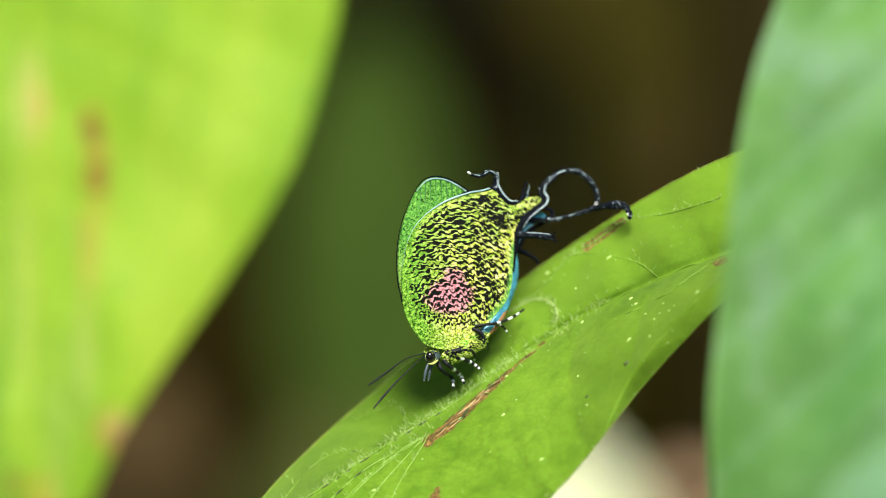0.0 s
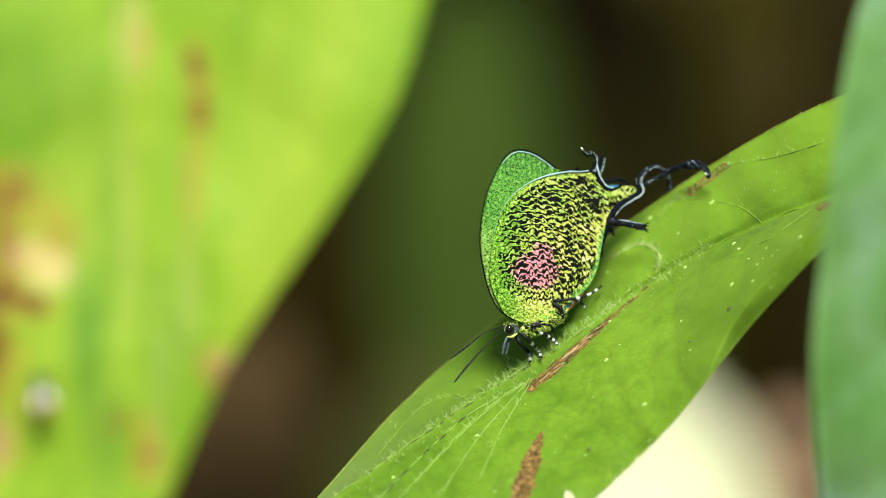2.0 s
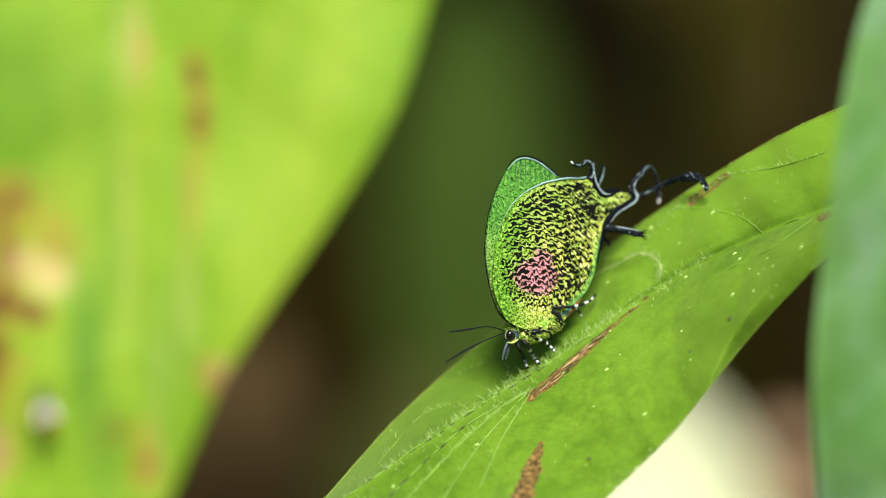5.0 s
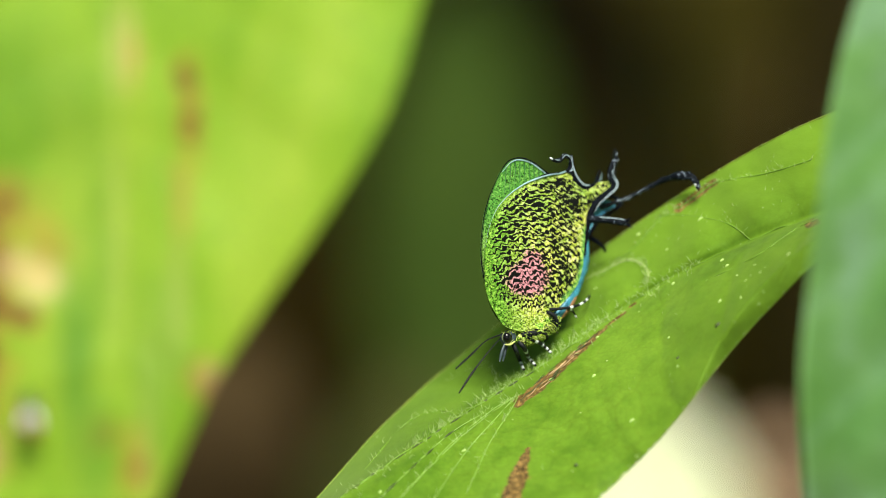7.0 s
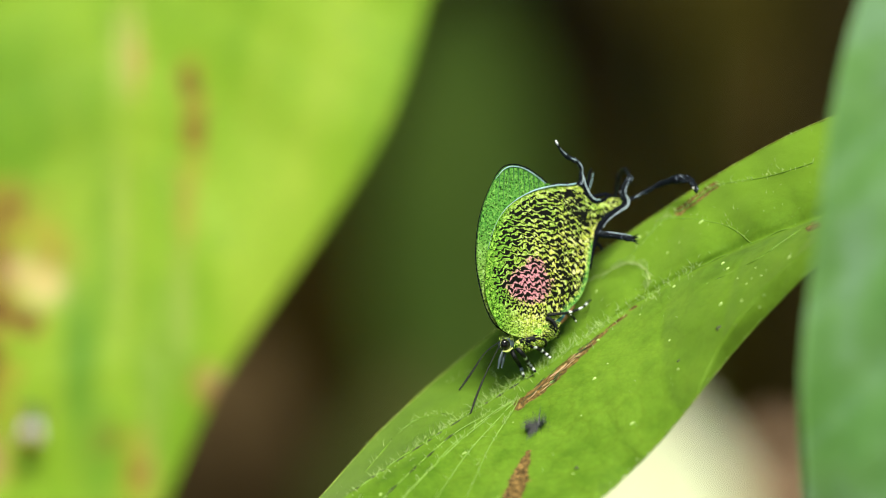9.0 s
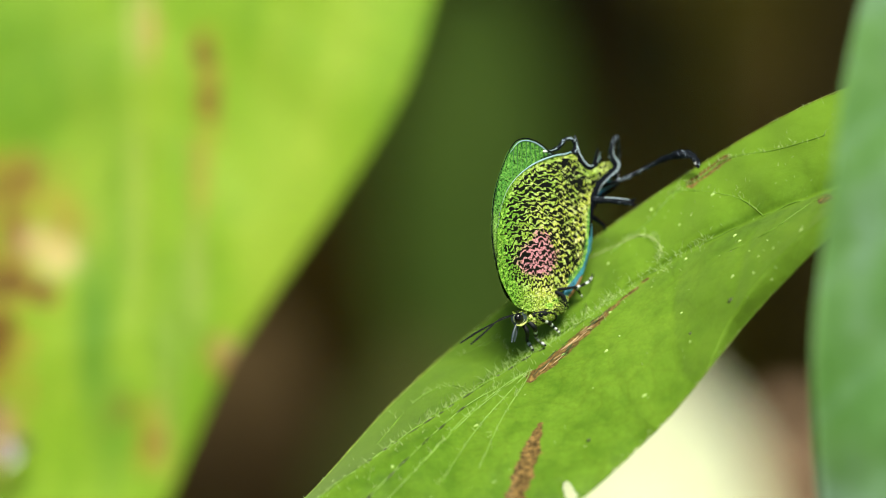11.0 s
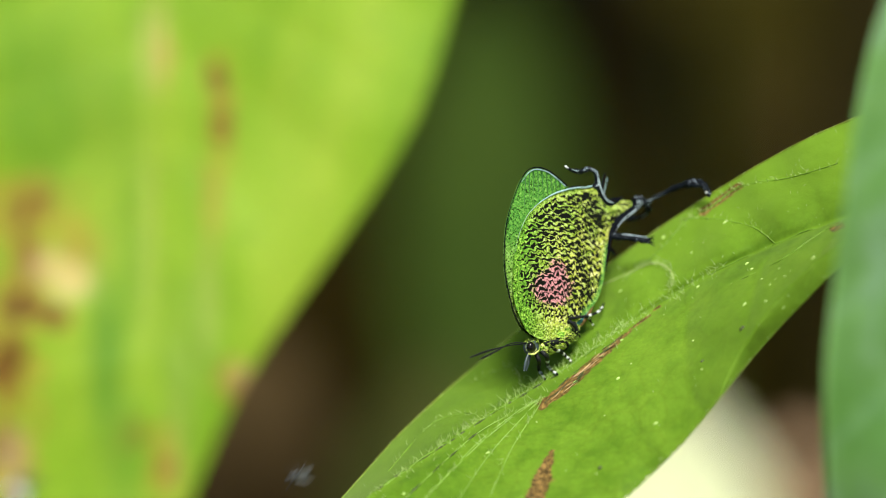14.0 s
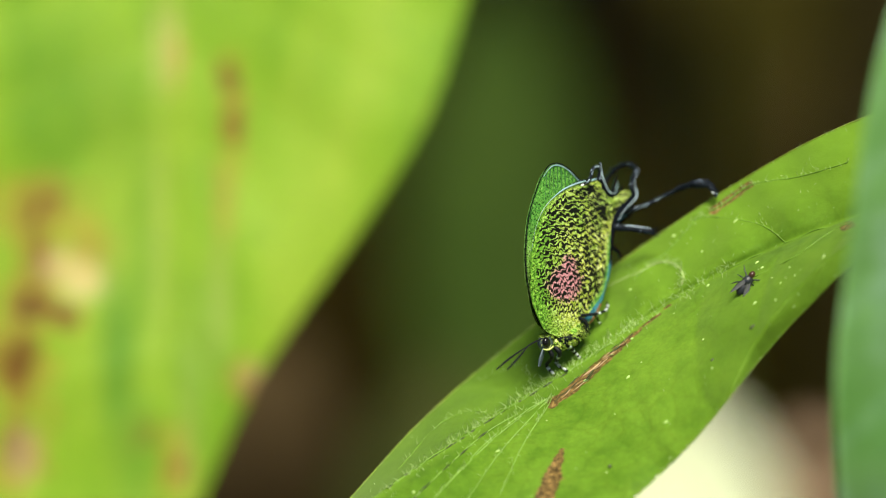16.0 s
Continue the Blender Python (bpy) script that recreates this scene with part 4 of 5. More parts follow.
def butterfly_body():
    v, f = blob(flat(56, 10, 0), (50, 19, 18), 20, 22, 30, 0.25, 3)
    thorax = part("thorax", v, f, M_FUR, butterfly, "green-yellow furry thorax",
                  masks={"yellow": np.array([0.5 + noise.noise(Vector(q) * 0.09) for q in v]), "pink": np.zeros(len(v)), "ripple": np.zeros(len(v)), "soot": np.zeros(len(v)), "rim": np.zeros(len(v))})
    rng = random.Random(9)
    for tone, m, count, pname in ((0, M_FURGREEN, 150, "fur"), (1, M_BLACK, 150, "dark_fur")):
        pieces = []
        for _ in range(count):
            a, b = rng.uniform(0, 1), rng.uniform(-1, 1)
            c = Vector(flat(22 + 66 * a, -2 + 26 * a + 15 * b, 16 * math.sqrt(max(0, 1 - b * b))))
            d = Vector((rng.gauss(0.4, 0.5), rng.gauss(-0.3, 0.6), rng.uniform(0.2, 0.9))).normalized()
            pieces.append(tube([c, c + d * 4, c + (d + Vector((0.3, -0.3, 0))).normalized() * rng.uniform(4, 7)], [1.0, 0.8, 0.3], 5))
        v, f = join(pieces)
        tagged(part(pname, v, f, m, thorax), kind="stuff")
    # abdomen with a blue back and rusty belly
    v, f = tube(spline([flat(84, 28, -4), flat(109, 54, -4), flat(132, 92, -5), flat(145, 132, -6), flat(150, 168, -6)], 30), [12, 13, 13, 15, 10], 18, 1.0, 0, 0.14)
    abdomen = part("abdomen", v, f, M_BLUE, butterfly, "blue abdomen with a rusty underside")
    v, f = tube(spline([flat(90, 24, 2), flat(109, 44, 2), flat(125, 68, 1), flat(133, 92, -2)], 24), [2, 6, 7, 6.5, 4.5, 2], 14)
    part("belly", v, f, M_ORANGE, abdomen, "rusty orange belly")
    # head
    v, f = blob(own(2, -1, -6), (15, 14, 13), 20, 14, 18, 0.1, 5)
    head = part("head", v, f, M_SLATE, butterfly, "dark head with yellow scales")
    v, f = blob(own(1, 0, 5), (8.8, 9.6, 6.5), 20, 12, 18)
    part("eye", v, f, M_EYE, head, "glossy black eye")
    ring = [own(1 + 9.8 * math.cos(a), 10.6 * math.sin(a), 4) for a in np.linspace(radians(120), radians(345), 26)]
    v, f = tube(ring, [0.55], 6)
    part("eye_ring", v, f, M_YELLOW, head, "yellow scales round the eye")
    v, f = tube(spline([own(-5, -12, 4), own(4, -13, 6), own(14, -7, 6)], 14), [1.2, 2.2, 1.4], 8)
    part("cheek", v, f, M_YELLOW, head, "yellow cheek")
    for dx, dz in ((0, 2), (6, -10)):
        v, f = tube(spline([own(-4 + dx, -10, dz), own(-10 + dx, -24, dz + 4), own(-15 + dx, -42, dz + 4)], 16), [1.8, 2.8, 3.2, 1.4], 10, 0.8)
        part("palp", v, f, M_SLATE, head, "slate-blue palp")
    pieces = []
    for k in range(60):
        c = Vector(own(rng.uniform(-10, 16), rng.uniform(4, 14), rng.uniform(-8, 8)))
        d = Vector((rng.gauss(0, 0.5), 0.7, rng.gauss(0.3, 0.4))).normalized()
        pieces.append(tube([c, c + d * rng.uniform(3, 6)], [0.8, 0.3], 4))
    v, f = join(pieces)
    tagged(part("head_tuft", v, f, M_FURGREEN, head), kind="stuff")
    # legs; each foot stands on the leaf
    def foot(x, y):
        return (x, y, leaf_depth(HEAD.x + x, HEAD.y + y) + 20 - HEAD.z, 1)
    for pts, radii, bands in (
            ([(10, -10, -8), (16, -26, -2), foot(24, -42), foot(29, -59)], [4.5, 4.2, 3.4, 2.4], (0.8, 0.93)),
            ([(20, -8, 2), (30, -20, 8), foot(40, -38), foot(50, -52)], [4.5, 4.4, 3.4, 2.4], (0.45, 0.62, 0.78, 0.93)),
            ([(28, -4, 6), (50, -8, 12), (66, -18, 2), foot(79, -31)], [4.2, 4.4, 3.4, 2.4], (0.36, 0.6, 0.8, 0.94)),
            ([(26, 3, 12), (48, 6, 18), (68, 4, 16), (72, -6, 6), foot(66, -14)], [4.6, 5.0, 4.4, 2.6, 1.8], (0.93,)),
            ([(74, 42, 14), (87, 34, 20), (91, 20, 18), (86, 10, 10), foot(94, 4)], [3.6, 4.4, 3.8, 2.2, 1.4], ()),
            ([(78, 46, 15), (102, 47, 22), (122, 49, 22), (142, 56, 12), foot(156, 67)], [3.0, 2.8, 2.6, 2.4, 2.2], (0.45, 0.68, 0.84)),
            ([(112, 48, 14), (118, 44, 8), (124, 38, 0), foot(129, 29)], [3.0, 2.6, 2.0, 1.4], (0.3, 0.9))):
        limb("leg", pts, [0.92 * r for r in radii], butterfly, bands, "black leg with white rings")
    ants = []
    for pts in ([(-8, 8, 4), (-40, 13, 14), (-75, 5, 24), (-107, -2, 32)], [(-6, 6, -6), (-40, -8, 0), (-80, -29, 4), (-113, -50, 8)]):
        root = np.array(own(*pts[0]))
        ob = limb("antenna", pts, [1.1, 1.0, 1.1, 1.8, 2.1, 1.3], butterfly, (), "thin black clubbed antenna", root)
        ob.location = Vector(root) * G
        ants.append((ob, root))
    return ants


antennae = butterfly_body()


# ---- small flies ----
def fly(name, label, wing_mat, tail_mat, size=1.0, tail=0.0, head_mat=None):
    """A small fly seen from above: head towards +y, wings folded back."""
    ob = thing(name, (0, 0, 0), label, "fly", "small flies")
    k = size
    for n_, c, r, m in (("thorax", (0, 4, 6), (9, 8, 7), M_FLY), ("head", (0, 15, 6), (6.5, 5, 5.5), head_mat or M_FLY), ("abdomen", (0, -10 - tail, 5), (8, 12 + 0.3 * tail, 6), tail_mat)):
        v, f = blob(np.array(c) * k, np.array((r[1], r[0], r[2]) if n_ != "abdomen" else (r[0], r[1], r[2])) * k, 0, 10, 14)
        part(n_, v, f, m, ob)
    for sx in (-1, 1):
        rows_ = []
        for i in range(13):
            u = i / 12
            wd = 8.0 * math.sin(math.pi * min(1, 0.08 + 0.92 * u) ** 0.8)
            for j in range(5):
                q = j / 4 - 0.5
                rows_.append((sx * (3 + 9 * u) + q * wd, 6 - (34 - tail) * u, 11 + 2 * u + abs(q)))
        v, f = thick(np.array(rows_) * k, grid_faces(13, 5), 13, 5, 0.8 * k)
        part("wing", v, f, wing_mat, ob, "folded clear wing")
        for y0, y1 in ((9, 20), (4, 3), (-1, -14)):
            v, f = tube(np.array([(sx * 5, y0, 5), (sx * 13, (y0 + y1) / 2, 9), (sx * 18, y1, 0)]) * k, [1.1 * k, 0.9 * k, 0.6 * k], 6)
            part("leg", v, f, M_FLY, ob)
    return ob


white_fly = fly("fly", "small fly with whitish wings and rusty tail on a leaf", M_FLYWING, M_FLYBROWN, 1.8, 8.0)
grey_fly = fly("fly", "small dark grey fly", M_FLYGREY, M_FLY, 1.0)
other_fly = fly("fly", "small dark fly with grey wings and reddish head", M_FLYGREY, M_FLY, 1.15, head_mat=M_FLYHEAD)


# ---- shaded forest floor and plants behind ----
def litter_material():
    m, n, l, b = material("leaf_litter")
    v = n.new("ShaderNodeTexVoronoi")
    v.inputs["Scale"].default_value = 14
    l.new(n.new("ShaderNodeTexCoord").outputs["Object"], v.inputs["Vector"])
    f = noise_node(n, l, 5.0, 6.0)
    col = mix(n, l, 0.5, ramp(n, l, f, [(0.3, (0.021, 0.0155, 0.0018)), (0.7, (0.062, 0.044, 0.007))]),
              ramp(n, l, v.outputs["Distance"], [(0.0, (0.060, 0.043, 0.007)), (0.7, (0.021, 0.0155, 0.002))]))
    l.new(col, b.inputs["Base Color"])
    b.inputs["Roughness"].default_value = 0.9
    b.inputs["Specular IOR Level"].default_value = 0.02
    bump(n, l, b, v.outputs["Distance"], 0.6, 0.02)
    return m


def ground():
    rad = np.concatenate([np.linspace(0, 8, 70), np.geomspace(8.6, 900, 30)])
    verts, nth = [], 96
    for r in rad:
        for k in range(nth):
            a = 2 * math.pi * k / nth
            x, y = r * math.cos(a), 3 + r * math.sin(a)
            h = 0.10 * noise.noise(Vector((x * 0.6, y * 0.6, 0))) + 0.03 * noise.noise(Vector((x * 3, y * 3, 1)))
            verts.append((x, y, h * min(1, r / 3 + 0.3) - 0.03))
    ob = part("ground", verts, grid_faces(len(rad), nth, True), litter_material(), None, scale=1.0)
    return tagged(ob, "brown shaded forest floor with leaf litter", "ground", kind="structure")


ground()


def simple_leaf(name, tip, root, width, mat, parent, label="", bow=0.25, n=(26, 13), side=(0, 0, 1)):
    """A lance-shaped blade from root to tip, in metres in the world, bent along its length."""
    a, b = Vector(root), Vector(tip)
    ax = b - a
    L = ax.length
    ax.normalize()
    sd = ax.cross(Vector(side)).normalized()
    up = sd.cross(ax)
    verts, vein = [], []
    for i in range(n[0]):
        u = i / (n[0] - 1)
        wd = width * (math.sin(math.pi * min(1, u ** 0.8)) ** 0.7 * 0.5 + 0.002)
        for j in range(n[1]):
            w = 2 * j / (n[1] - 1) - 1
            p = a + ax * (L * u) + sd * (w * wd) + up * (L * bow * (u - u * u) - abs(w) * wd * 0.25 + 0.02 * wd * math.sin(u * 60))
            verts.append(p)
            vein.append(math.exp(-(w / 0.1) ** 2) * 0.6)
    v, f = thick(np.array(verts), grid_faces(*n), *n, 0.0006, tuple(-up))
    return part(name, v, f, mat, parent, label, masks={"brown": np.zeros(len(v)), "vein": vein * 2}, scale=1.0)


def place(x, y, depth_mm):
    """World place behind the focal plane by so many millimetres, on the line through (x, y)."""
    return at(*deep(x, y, -depth_mm / 1000 / G))


def plant_behind(label, leaves, mat, foot_mm):
    root = new("understory_plant")
    tagged(root, label, "plant", "plants behind")
    base = None
    for tip, start, width in leaves:
        s_ = place(*start)
        if base is None:
            base = Vector((s_.x + foot_mm[0] / 1000, s_.y + foot_mm[1] / 1000, -0.02))
        simple_leaf("leaf", place(*tip), s_, width, mat, root, side=(0, -1, 0.3))
        v, f = tube(spline([base, base * 0.5 + s_ * 0.5 + Vector((0, 0.03, 0.05)), s_], 20), [0.006, 0.004, 0.0025], 8)
        part("stalk", v, f, M_STEM, root, scale=1.0)
    return root


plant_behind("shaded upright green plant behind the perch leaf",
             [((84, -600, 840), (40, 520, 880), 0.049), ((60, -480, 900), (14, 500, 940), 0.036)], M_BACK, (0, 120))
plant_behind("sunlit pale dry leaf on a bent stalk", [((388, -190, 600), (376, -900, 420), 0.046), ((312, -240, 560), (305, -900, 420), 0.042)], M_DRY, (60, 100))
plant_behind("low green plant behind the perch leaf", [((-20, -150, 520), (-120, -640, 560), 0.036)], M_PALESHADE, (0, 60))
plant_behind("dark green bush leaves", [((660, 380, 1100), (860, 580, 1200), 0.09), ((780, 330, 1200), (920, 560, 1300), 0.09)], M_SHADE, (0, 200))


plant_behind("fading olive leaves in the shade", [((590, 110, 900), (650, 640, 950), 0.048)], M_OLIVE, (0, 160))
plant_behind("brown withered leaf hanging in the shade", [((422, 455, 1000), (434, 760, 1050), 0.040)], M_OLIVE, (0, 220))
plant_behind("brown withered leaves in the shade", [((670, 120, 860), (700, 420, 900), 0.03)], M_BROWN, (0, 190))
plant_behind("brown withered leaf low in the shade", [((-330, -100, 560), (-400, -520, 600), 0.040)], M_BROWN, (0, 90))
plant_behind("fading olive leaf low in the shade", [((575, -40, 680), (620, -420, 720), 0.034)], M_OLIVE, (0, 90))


def pink_stem():
    root = new("dry_stalk")
    tagged(root, "pinkish brown dry stalk behind the leaf", "stalk")
    a, b = place(606, -370, 520), place(614, -560, 520)
    v, f = tube(spline([a, b, Vector((b.x, b.y + 0.03, 0.4)), Vector((b.x, b.y + 0.06, -0.02))], 30), [0.004, 0.0085, 0.0095, 0.01], 10)
    part("stalk", v, f, M_PINKSTEM, root, scale=1.0)
    for k in (0.35, 0.8):
        c = a.lerp(b, k)
        v, f = tube([c + Vector((0, 0, -0.003)), c, c + Vector((0, 0, 0.003))], [0.006, 0.0085, 0.006], 12)
        part("node", v, f, M_BARK, root, "swollen darker joint", scale=1.0)


pink_stem()


def sapling(x, y, r, h, label):
    """A young tree: trunk, limbs and a crown of many small leaves overhead, added to keep sun and sky off."""
    rng = random.Random(int(x * 100))
    root = new("tree")
    root.location = (x, y, -0.05)
    tagged(root, label, "tree", "forest trees")
    pts = [(0, 0, 0), (0.02, 0.01, h * 0.35), (-0.02, 0.02, h * 0.7), (0.03, 0, h)]
    v, f = tube(spline(pts, 30), [r * 1.3, r, r * 0.8, r * 0.4], 16)
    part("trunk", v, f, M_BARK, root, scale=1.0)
    return root, rng


# Leaf roof added, mostly out of view, to hold off sun and sky.
def crown(root, rng, count, centre, size, open_to=None):
    verts, faces = [], []
    for _ in range(count):
        c = Vector((rng.uniform(-1, 1) * size[0] + centre[0], rng.uniform(-1, 1) * size[1] + centre[1], rng.uniform(-1, 1) * size[2] + centre[2]))
        q = Vector((rng.uniform(-1, 1), rng.uniform(-1, 1), rng.uniform(-0.5, 0.2))).normalized()
        ln, wd = rng.uniform(0.09, 0.16), rng.uniform(0.035, 0.06)
        if open_to is not None:
            d = c - open_to
            if (d - sun_way * d.dot(sun_way)).length < 0.27:
                continue
        sd = q.cross(Vector((rng.gauss(0, 0.3), rng.gauss(0, 0.3), 1))).normalized()
        o = c - root.location
        i = len(verts)
        verts += [o, o + q * ln * 0.45 + sd * wd, o + q * ln + Vector((0, 0, -0.02)), o + q * ln * 0.45 - sd * wd, o + q * ln * 0.5 + Vector((0, 0, 0.012))]
        faces += [(i, i + 1, i + 4), (i + 1, i + 2, i + 4), (i + 2, i + 3, i + 4), (i + 3, i, i + 4)]
    part("crown", verts, faces, M_SHADE, root, "dense dark green crown added to block sun and sky", masks={"brown": np.zeros(len(verts)), "vein": np.zeros(len(verts))}, scale=1.0)
    for k in range(5):
        e = Vector((rng.uniform(-1, 1) * size[0] * 0.7 + centre[0], rng.uniform(-1, 1) * size[1] * 0.7 + centre[1], centre[2])) - root.location
        s = Vector((0, 0, centre[2] * rng.uniform(0.7, 0.9)))
        v, f = tube(spline([s, s * 0.5 + e * 0.5 + Vector((0, 0, 0.15)), e], 14), [0.012, 0.009, 0.004], 8)
        part("limb", v, f, M_BARK, root, scale=1.0)


# the added crown stays open along the sun's line to the dry leaf
BRIGHT = place(390, -360, 560)
tree, rng_t = sapling(0.078, 0.62, 0.018, 2.6, "slender shaded tree with an added unseen crown that blocks light")
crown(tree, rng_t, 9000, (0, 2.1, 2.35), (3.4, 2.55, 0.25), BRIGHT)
tree2, rng_t = sapling(-0.9, 2.6, 0.07, 3.2, "added forest tree whose crown blocks sun and sky")
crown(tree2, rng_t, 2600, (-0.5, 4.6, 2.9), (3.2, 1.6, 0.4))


# ring of added trees all round, to cut the low sky light
ring_tree, rng_t = sapling(-4.6, 1.0, 0.09, 3.4, "added forest tree whose crown blocks sun and sky")
crown(ring_tree, rng_t, 3000, (-4.6, 1.0, 2.0), (1.3, 1.3, 1.9))
for k in range(11):
    a = radians(215 - 26 * k) if k < 9 else radians(248 + 44 * (k - 9))
    copy_thing(ring_tree, pose(4.8 * math.cos(a), 1.2 + 5.0 * math.sin(a), -0.05, 0, 0, 67 * k))


# ---- what moves ----
def motions():
    fly_rows = lambda rows: [(t, BASE @ Matrix.Translation(Vector(deep(x, y, z)) * G) @ pose(0, 0, 0, tip, 0, turn)) for t, x, y, z, turn, tip in rows]
    # the butterfly walks down the leaf, then turns on the spot
    track = [(0, 157, -75, 5.2, 25), (0.5, 133, -95, 4, 25), (1, 127, -107, 3, 25), (1.5, 112, -120, 2.7, 26), (2, 115, -124, 3, 28), (2.5, 117, -125, 2, 30),
             (3, 115, -124, 1, 33), (3.5, 113, -121, 0, 34), (4, 114, -122, 0.8, 34), (4.5, 113, -121, 1, 34), (5, 115, -118, 1.5, 34), (6.2, 126, -114, 2, 35),
             (7.5, 133, -110, 2.5, 36), (8, 133, -113, 3, 34), (8.5, 128, -113, 3.5, 33), (9, 127, -118, 4, 33), (10.2, 129, -120, 4, 38), (11.5, 130, -121, 3.7, 42),
             (12, 135, -118, 3.7, 42), (12.5, 133, -121, 3.7, 42), (13, 131, -122, 3.7, 42), (13.5, 130, -124, 4, 42), (14.5, 130, -123, 4, 42),
             (15.5, 130, -124, 3.7, 43), (16, 138, -118, 1.8, 50)]
    walk(butterfly, [(t, BASE @ Matrix.Translation(Vector((x, y, 45)) * G) @ pose(0, 0, 0, 0, 0, roll) @ pose(0, 0, 0, 0, yaw, 0)) for t, x, y, roll, yaw in track])
    # hindwings rub against each other
    rub = [(0, 1.5), (0.2, -3), (0.5, -3.5), (0.7, 1.5), (1, 2), (1.2, 0), (1.4, -5), (2, -5), (2.4, -4.5), (2.6, 2.4), (3, 2), (3.5, 0), (4, -1), (4.3, -4),
           (5, -3.5), (5.2, 3), (5.6, 2), (6.0, -3), (6.4, -3), (6.7, 2), (7.3, 3), (7.5, -3), (8, -4), (9.2, -4), (9.6, 1), (10.4, 2), (11.3, 2), (13.3, 2),
           (13.7, -1), (14, -3), (15.4, -3), (15.7, 1.5), (16, 2)]
    spin = lambda root, a: Matrix.Translation(Vector(root) * G) @ pose(0, 0, 0, 0, 0, a)
    piv = flat(*PIVOT)
    walk(hindwing, [(t, spin(piv, a)) for t, a in rub])
    walk(far_hindwing, [(t, spin(piv, -2.8 - 0.4 * (a + 1.5))) for t, a in rub])
    hinge = Vector(piv) * G

    def carried(root, a):
        """The root of a tail as the hindwing takes it along."""
        return Matrix.Translation(hinge) @ pose(0, 0, 0, 0, 0, a) @ Matrix.Translation(Vector(root) * G - hinge)
    both = lambda rows: sorted({r[0] for r in rub} | {r[0] for r in rows})
    sway = lambda t, rows: float(np.interp(t, [r[0] for r in rows], [r[1] for r in rows]))
    up = [(0, -4), (0.5, 0), (3.5, 0), (4.0, 0), (4.2, 8), (4.5, 2), (7.5, 0), (7.7, 6), (8.1, 4), (8.5, 8), (9.2, 8), (10.5, 4), (11.5, 4), (16, 4)]
    walk(top_tail, [(t, carried(TOP_ROOT, a) @ pose(0, 0, 0, 0, 0, sway(t, up))) for t, a in [(t, sway(t, rub)) for t in both(up)]])
    # the tail's end: turn in the wing's plane, and turn away from it
    flick = [(0, 12, 24), (0.2, -2, 10), (0.5, -22, 0), (0.7, -4, 22), (1, -5, 24), (1.4, 2, 34), (2.2, 6, 40), (2.6, -6, 34), (3.0, 5, 26), (3.5, 16, 24), (4.0, 18, 24), (4.2, -30, 0),
             (4.5, 8, 22), (5.2, 14, 26), (6.2, 14, 26), (7.5, 6, 22), (7.7, -10, 0), (8.1, -10, 0), (8.3, -22, 0), (8.5, -36, 0), (9.2, -34, 0), (10.2, 0, 0), (11.3, 24, 0),
             (13.5, 24, 0), (14.0, 2, 0), (15.5, 4, 0), (15.8, 30, 10), (16, 34, 10)]
    walk(tail_end, [(t, Matrix.Translation(Vector(TIP_AT) * G) @ pose(0, 0, 0, 0, 0, a) @ pose(0, 0, 0, 0, b, 0)) for t, a, b in flick])
    curl = [(0, -34, 0), (0.4, -30, 0), (1, -20, 0), (1.4, -22, 0), (2.2, -30, 10), (2.6, -14, 10), (3.2, -4, 0), (4, 0, 0), (4.2, -14, 14), (4.6, -22, 10), (5.1, -22, 0), (5.3, -14, 10), (7.3, -14, 10),
            (7.5, -14, 10), (9.2, -18, 10), (11.5, 2, 10), (13.3, 2, 10), (13.7, -80, 24), (14, -105, 24), (15.4, -105, 24), (15.7, -40, 18), (16, -22, 14)]
    # the end of the lobe's tail: turn in the wing's plane, and turn away from it
    lash = [(0, 24, 0), (0.4, 18, 10), (1, 8, 16), (1.4, 8, 20), (2.2, 6, 20), (2.6, 0, 30), (3.2, -10, 34), (4, -10, 34), (4.2, 22, 24), (4.6, 24, 24), (5.1, 20, 34), (5.3, 6, 40), (7.3, 10, 46),
            (8.5, 16, 58), (9.2, 20, 62), (11.5, -22, 26), (13.3, -22, 26), (13.8, -20, 50), (15.4, -20, 50), (15.7, 0, 58), (16, 2, 64)]
    walk(lobe_end, [(t, Matrix.Translation(Vector(MID_AT) * G) @ pose(0, 0, 0, 0, 0, a) @ pose(0, 0, 0, 0, b, 0)) for t, a, b in lash])
    walk(mid_tail, [(t, carried(MID_ROOT, a) @ pose(0, 0, 0, 0, 0, sway(t, curl)) @ pose(0, 0, 0, 0, sway(t, [(r[0], r[2]) for r in curl]), 0)) for t, a in [(t, sway(t, rub)) for t in both(curl)]])
    droop = [(0, -16), (0.5, -12), (1, -4), (1.5, 2), (2.5, -2), (3.5, -3), (5, -2), (7.5, 0), (16, 0)]
    # the long tail keeps its tip on the leaf while the body turns
    walk(long_tail, [(t, Matrix.Translation(Vector(LONG_ROOT) * G) @ pose(0, 0, 0, 0, YAW - yaw, 0) @ pose(0, 0, 0, 0, 0, -roll + sway(t, droop))) for t, x, y, roll, yaw in track])
    feel = [(0, 16), (0.5, 22), (1.5, 26), (2, 18), (2.6, 2), (3, -4), (3.5, 0), (4.4, 4), (5, -5), (5.2, 6), (6.2, 20), (7.3, 22), (7.6, 38), (8.1, 36), (8.5, 36), (9.2, 30), (10.2, 22),
            (11.3, 15), (12.5, 15), (13.2, 12), (14.5, 3), (15.3, 4), (16, 18)]
    part_ways = [(0, 0), (7.5, 2), (8.0, 6), (8.5, 8), (9.2, 4), (10.2, -10), (11.3, -20), (15.5, -20), (16, -18)]
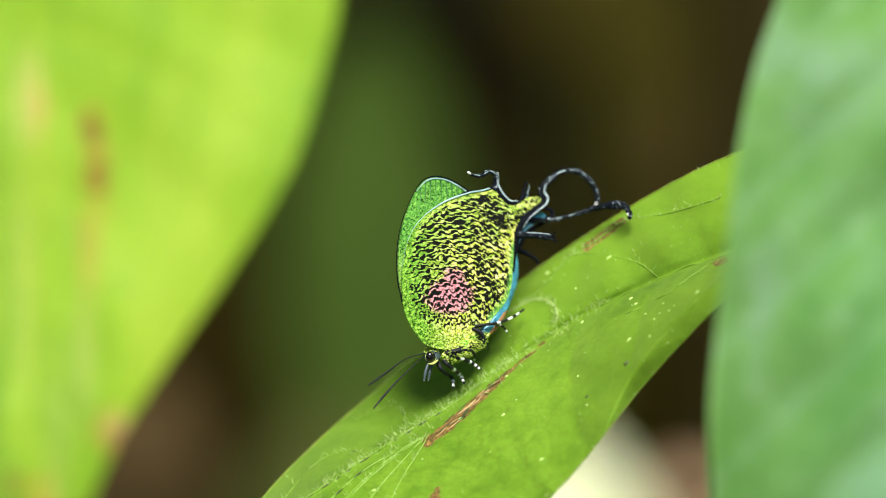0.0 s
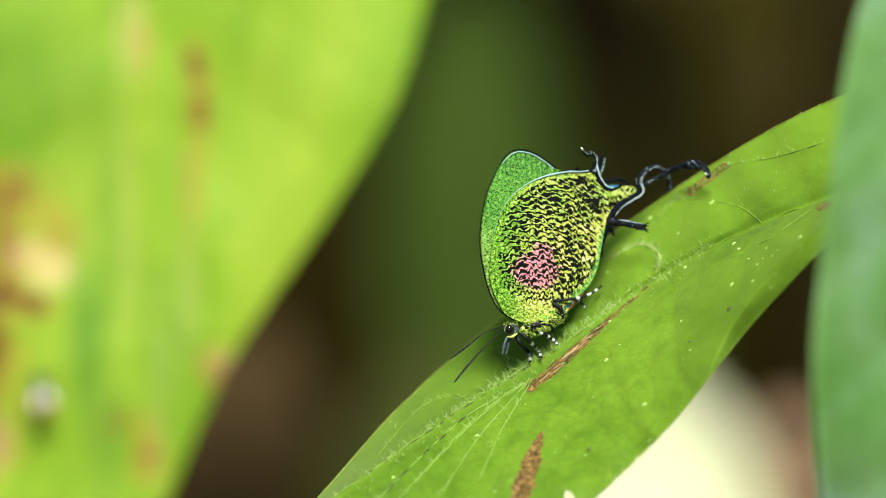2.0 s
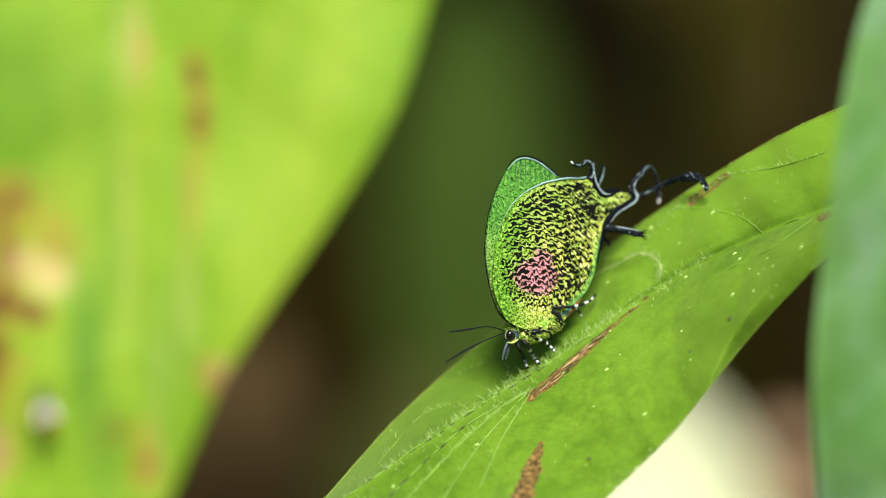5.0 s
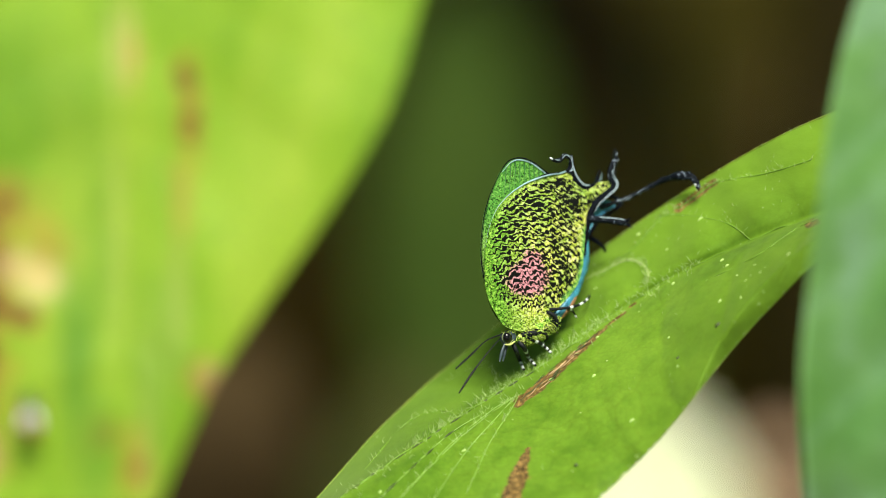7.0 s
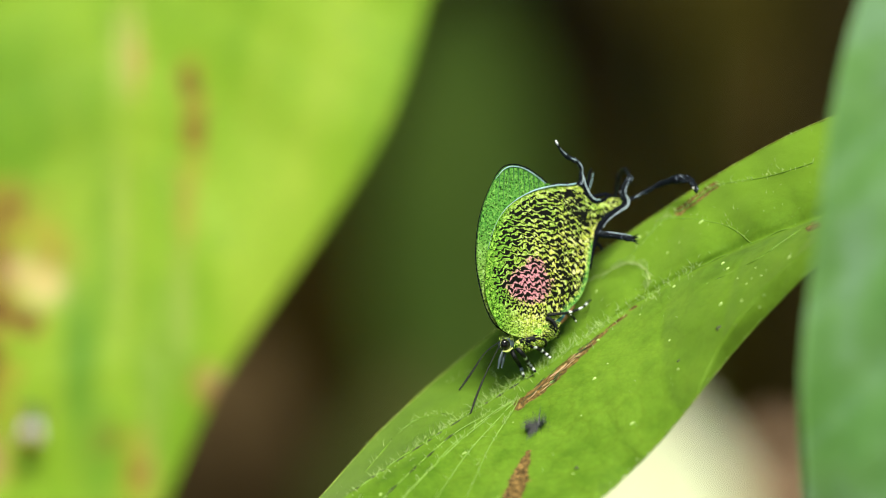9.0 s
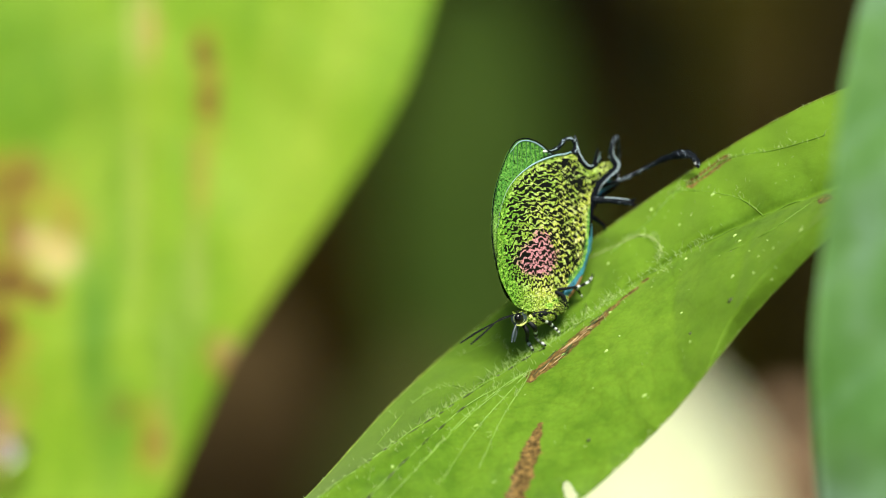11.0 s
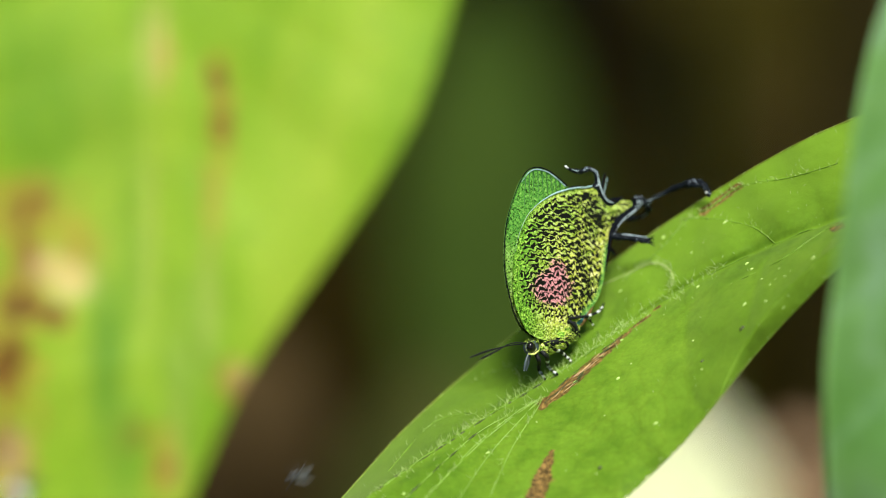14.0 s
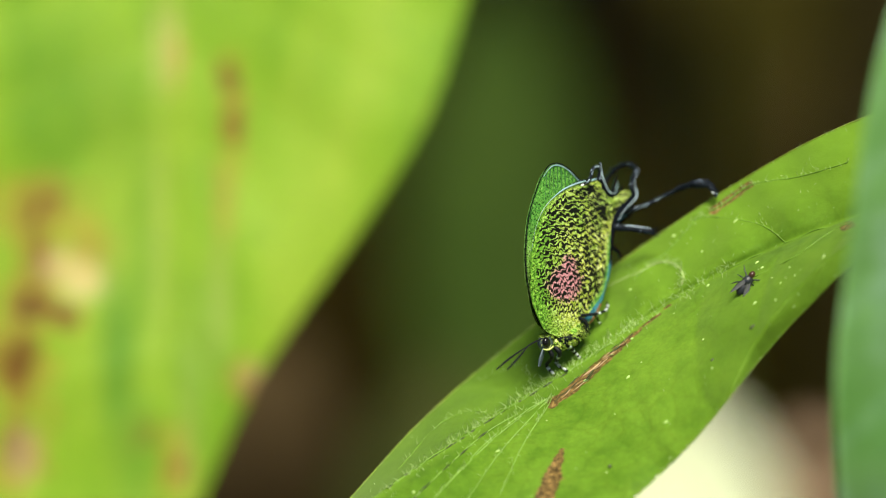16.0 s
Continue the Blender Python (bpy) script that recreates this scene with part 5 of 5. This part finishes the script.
    walk(antennae[0][0], [(t, spin(antennae[0][1], a)) for t, a in feel])
    walk(antennae[1][0], [(t, spin(antennae[1][1], a * 0.85 + sway(t, part_ways))) for t, a in feel])
    # the thin leaf stirs in the air
    STIR = [(0, 1, -12), (0.5, -7, 0), (1, 4, -12), (1.5, -8, 4), (2, 1, 6), (2.5, 3, -0), (3, -5, -0), (3.5, 0, -0), (4, 11, 6),
            (4.5, 13, 9), (5, -2, 4), (6.2, 2, 5), (7.5, 7, 7), (8, 13, 1), (8.5, 7, 4), (9, 9, 1), (10.2, 11, 3), (11.5, 14, 5), (12,
            13, 1), (12.5, 4, 4), (13, 12, 4), (13.5, 16, 3), (14, 14, 7), (14.5, 14, 7), (15, 10, 9), (15.5, 17, 10), (16, 16, 4)]
    walk(left_plant, [(t, BASE @ Matrix.Translation(Vector((x * 1.15, y * 1.15, 0)) * G)) for t, x, y in STIR])
    # the whitish fly creeps about on the thin leaf
    walk(white_fly, fly_rows([(0, -730, -190, -1518, 8, 0), (1.2, -708, -208, -1518, 0, 0), (2, -712, -232, -1518, 12, 0), (3.5, -712, -250, -1518, 14, 0), (5.2, -708, -244, -1518, 16, 0),
                              (7.3, -711, -246, -1518, 4, 0), (8, -704, -254, -1518, 0, 0), (9.2, -708, -266, -1518, -12, 0), (10.2, -740, -330, -1518, -50, 0),
                              (11.3, -764, -368, -1518, -62, 0), (11.8, -766, -382, -1518, -58, 0), (13.2, -762, -376, -1518, -45, 0), (14.3, -776, -384, -1518, -40, 0),
                              (15, -850, -380, -1518, 20, 0), (16, -900, -340, -1518, 30, 0)]))
    # two dark flies come and go, one settling on the perch leaf
    LANDED = [leaf_depth(x, y) + 3 for x, y in ((440, 34), (478, 34), (484, 3), (493, -10))]
    walk(grey_fly, fly_rows([(0, -500, -1100, 120, 0, 0), (4.2, -400, -1000, 120, 0, 0), (4.4, -420, -520, 60, 60, 0), (4.5, -216, -341, 30, 70, 0), (4.6, -84, -358, 120, 40, 0), (4.7, -55, -127, -400, 10, 30), (4.8, -6, -1, -600, -20, 30),
                             (5.0, 60, 700, 100, 0, 0), (5.4, 400, 1500, 200, -60, 0), (6.2, 2300, 900, 600, -120, 0), (7.2, 1000, -250, -1300, -150, 0), (7.4, 500, -265, -1300, -150, 0), (7.5, 464, -278, -1300, -160, 0), (7.6, 470, -320, -1300, -170, 0), (7.8, 640, -800, -900, -150, 0), (8.0, 500, -1000, 150, -90, 0),
                             (8.4, 150, -420, 150, -20, 0), (8.5, 147, -361, 135, 10, 0), (8.8, 152, -352, 135, 20, 0),
                             (9, 183, -259, 110, -60, 0), (9.1, 170, -191, 70, -30, 0), (9.3, 240, -250, 60, -80, 0), (9.7, 700, -800, 300, -60, 0), (10.2, 1800, -900, 400, -60, 0),
                             (10.9, 1900, 1300, 100, 20, 0), (11.5, 100, 700, 0, 80, 0), (11.7, 26, 215, 0, 110, 20), (11.8, 60, 600, 0, 60, 20), (11.9, -160, 560, -250, 160, 20), (12.0, -68, 316, -300, 130, 20),
                             (12.1, -119, 116, -500, 20, 20), (12.3, 30, 71, -600, -50, 20), (12.5, 66, 73, -700, -20, 20), (12.8, 110, 640, -300, 0, 20), (13.0, 164, 251, -1200, 20, 20), (13.15, 230, 640, -400, 20, 20),
                             (13.4, 400, 700, 0, 60, 20), (13.6, 205, 240, -500, 80, 20), (13.8, -100, -50, -40, 120, 20), (14, -281, -356, 0, 95, 20), (14.1, -360, -470, 0, 100, 20), (14.3, -450, -800, 0, 120, 0),
                             (16, -400, -1000, 0, 60, 0)]))
    walk(other_fly, fly_rows([(0, 1300, 700, 1250, 0, 0), (7.8, 1100, 100, 1220, 60, 0), (8.3, 779, -157, 1180, 120, 0), (8.5, 690, -230, 1160, 140, 0), (8.7, 672, -290, 1160, 160, 0), (8.85, 900, -200, 1160, 120, 0),
                              (9, 780, -150, 520, 90, 0), (9.1, 556, -158, 450, 90, 0), (9.2, 330, -760, 450, 140, 0), (9.5, 700, -1100, 800, 180, 0), (10.6, 1500, -600, 1800, 120, 0), (11.5, 1000, 100, 2000, 60, 0), (11.7, 572, -10, 1500, 80, 0),
                              (11.9, 300, 900, 900, 60, 0), (14.9, 100, 900, 0, 120, 20),
                              (15.1, 172, 252, -500, 120, 20), (15.2, 106, 213, -500, 100, 20), (15.3, 126, 252, -400, -80, 20), (15.4, 248, 196, 30, -100, 20), (15.5, 354, 70, 70, -60, 10),
                              (15.6, 440, 34, LANDED[0], -70, 0), (15.7, 478, 34, LANDED[1], -60, 0), (15.8, 484, 3, LANDED[2], -40, 0), (16, 493, -10, LANDED[3], -35, 0)]))


motions()
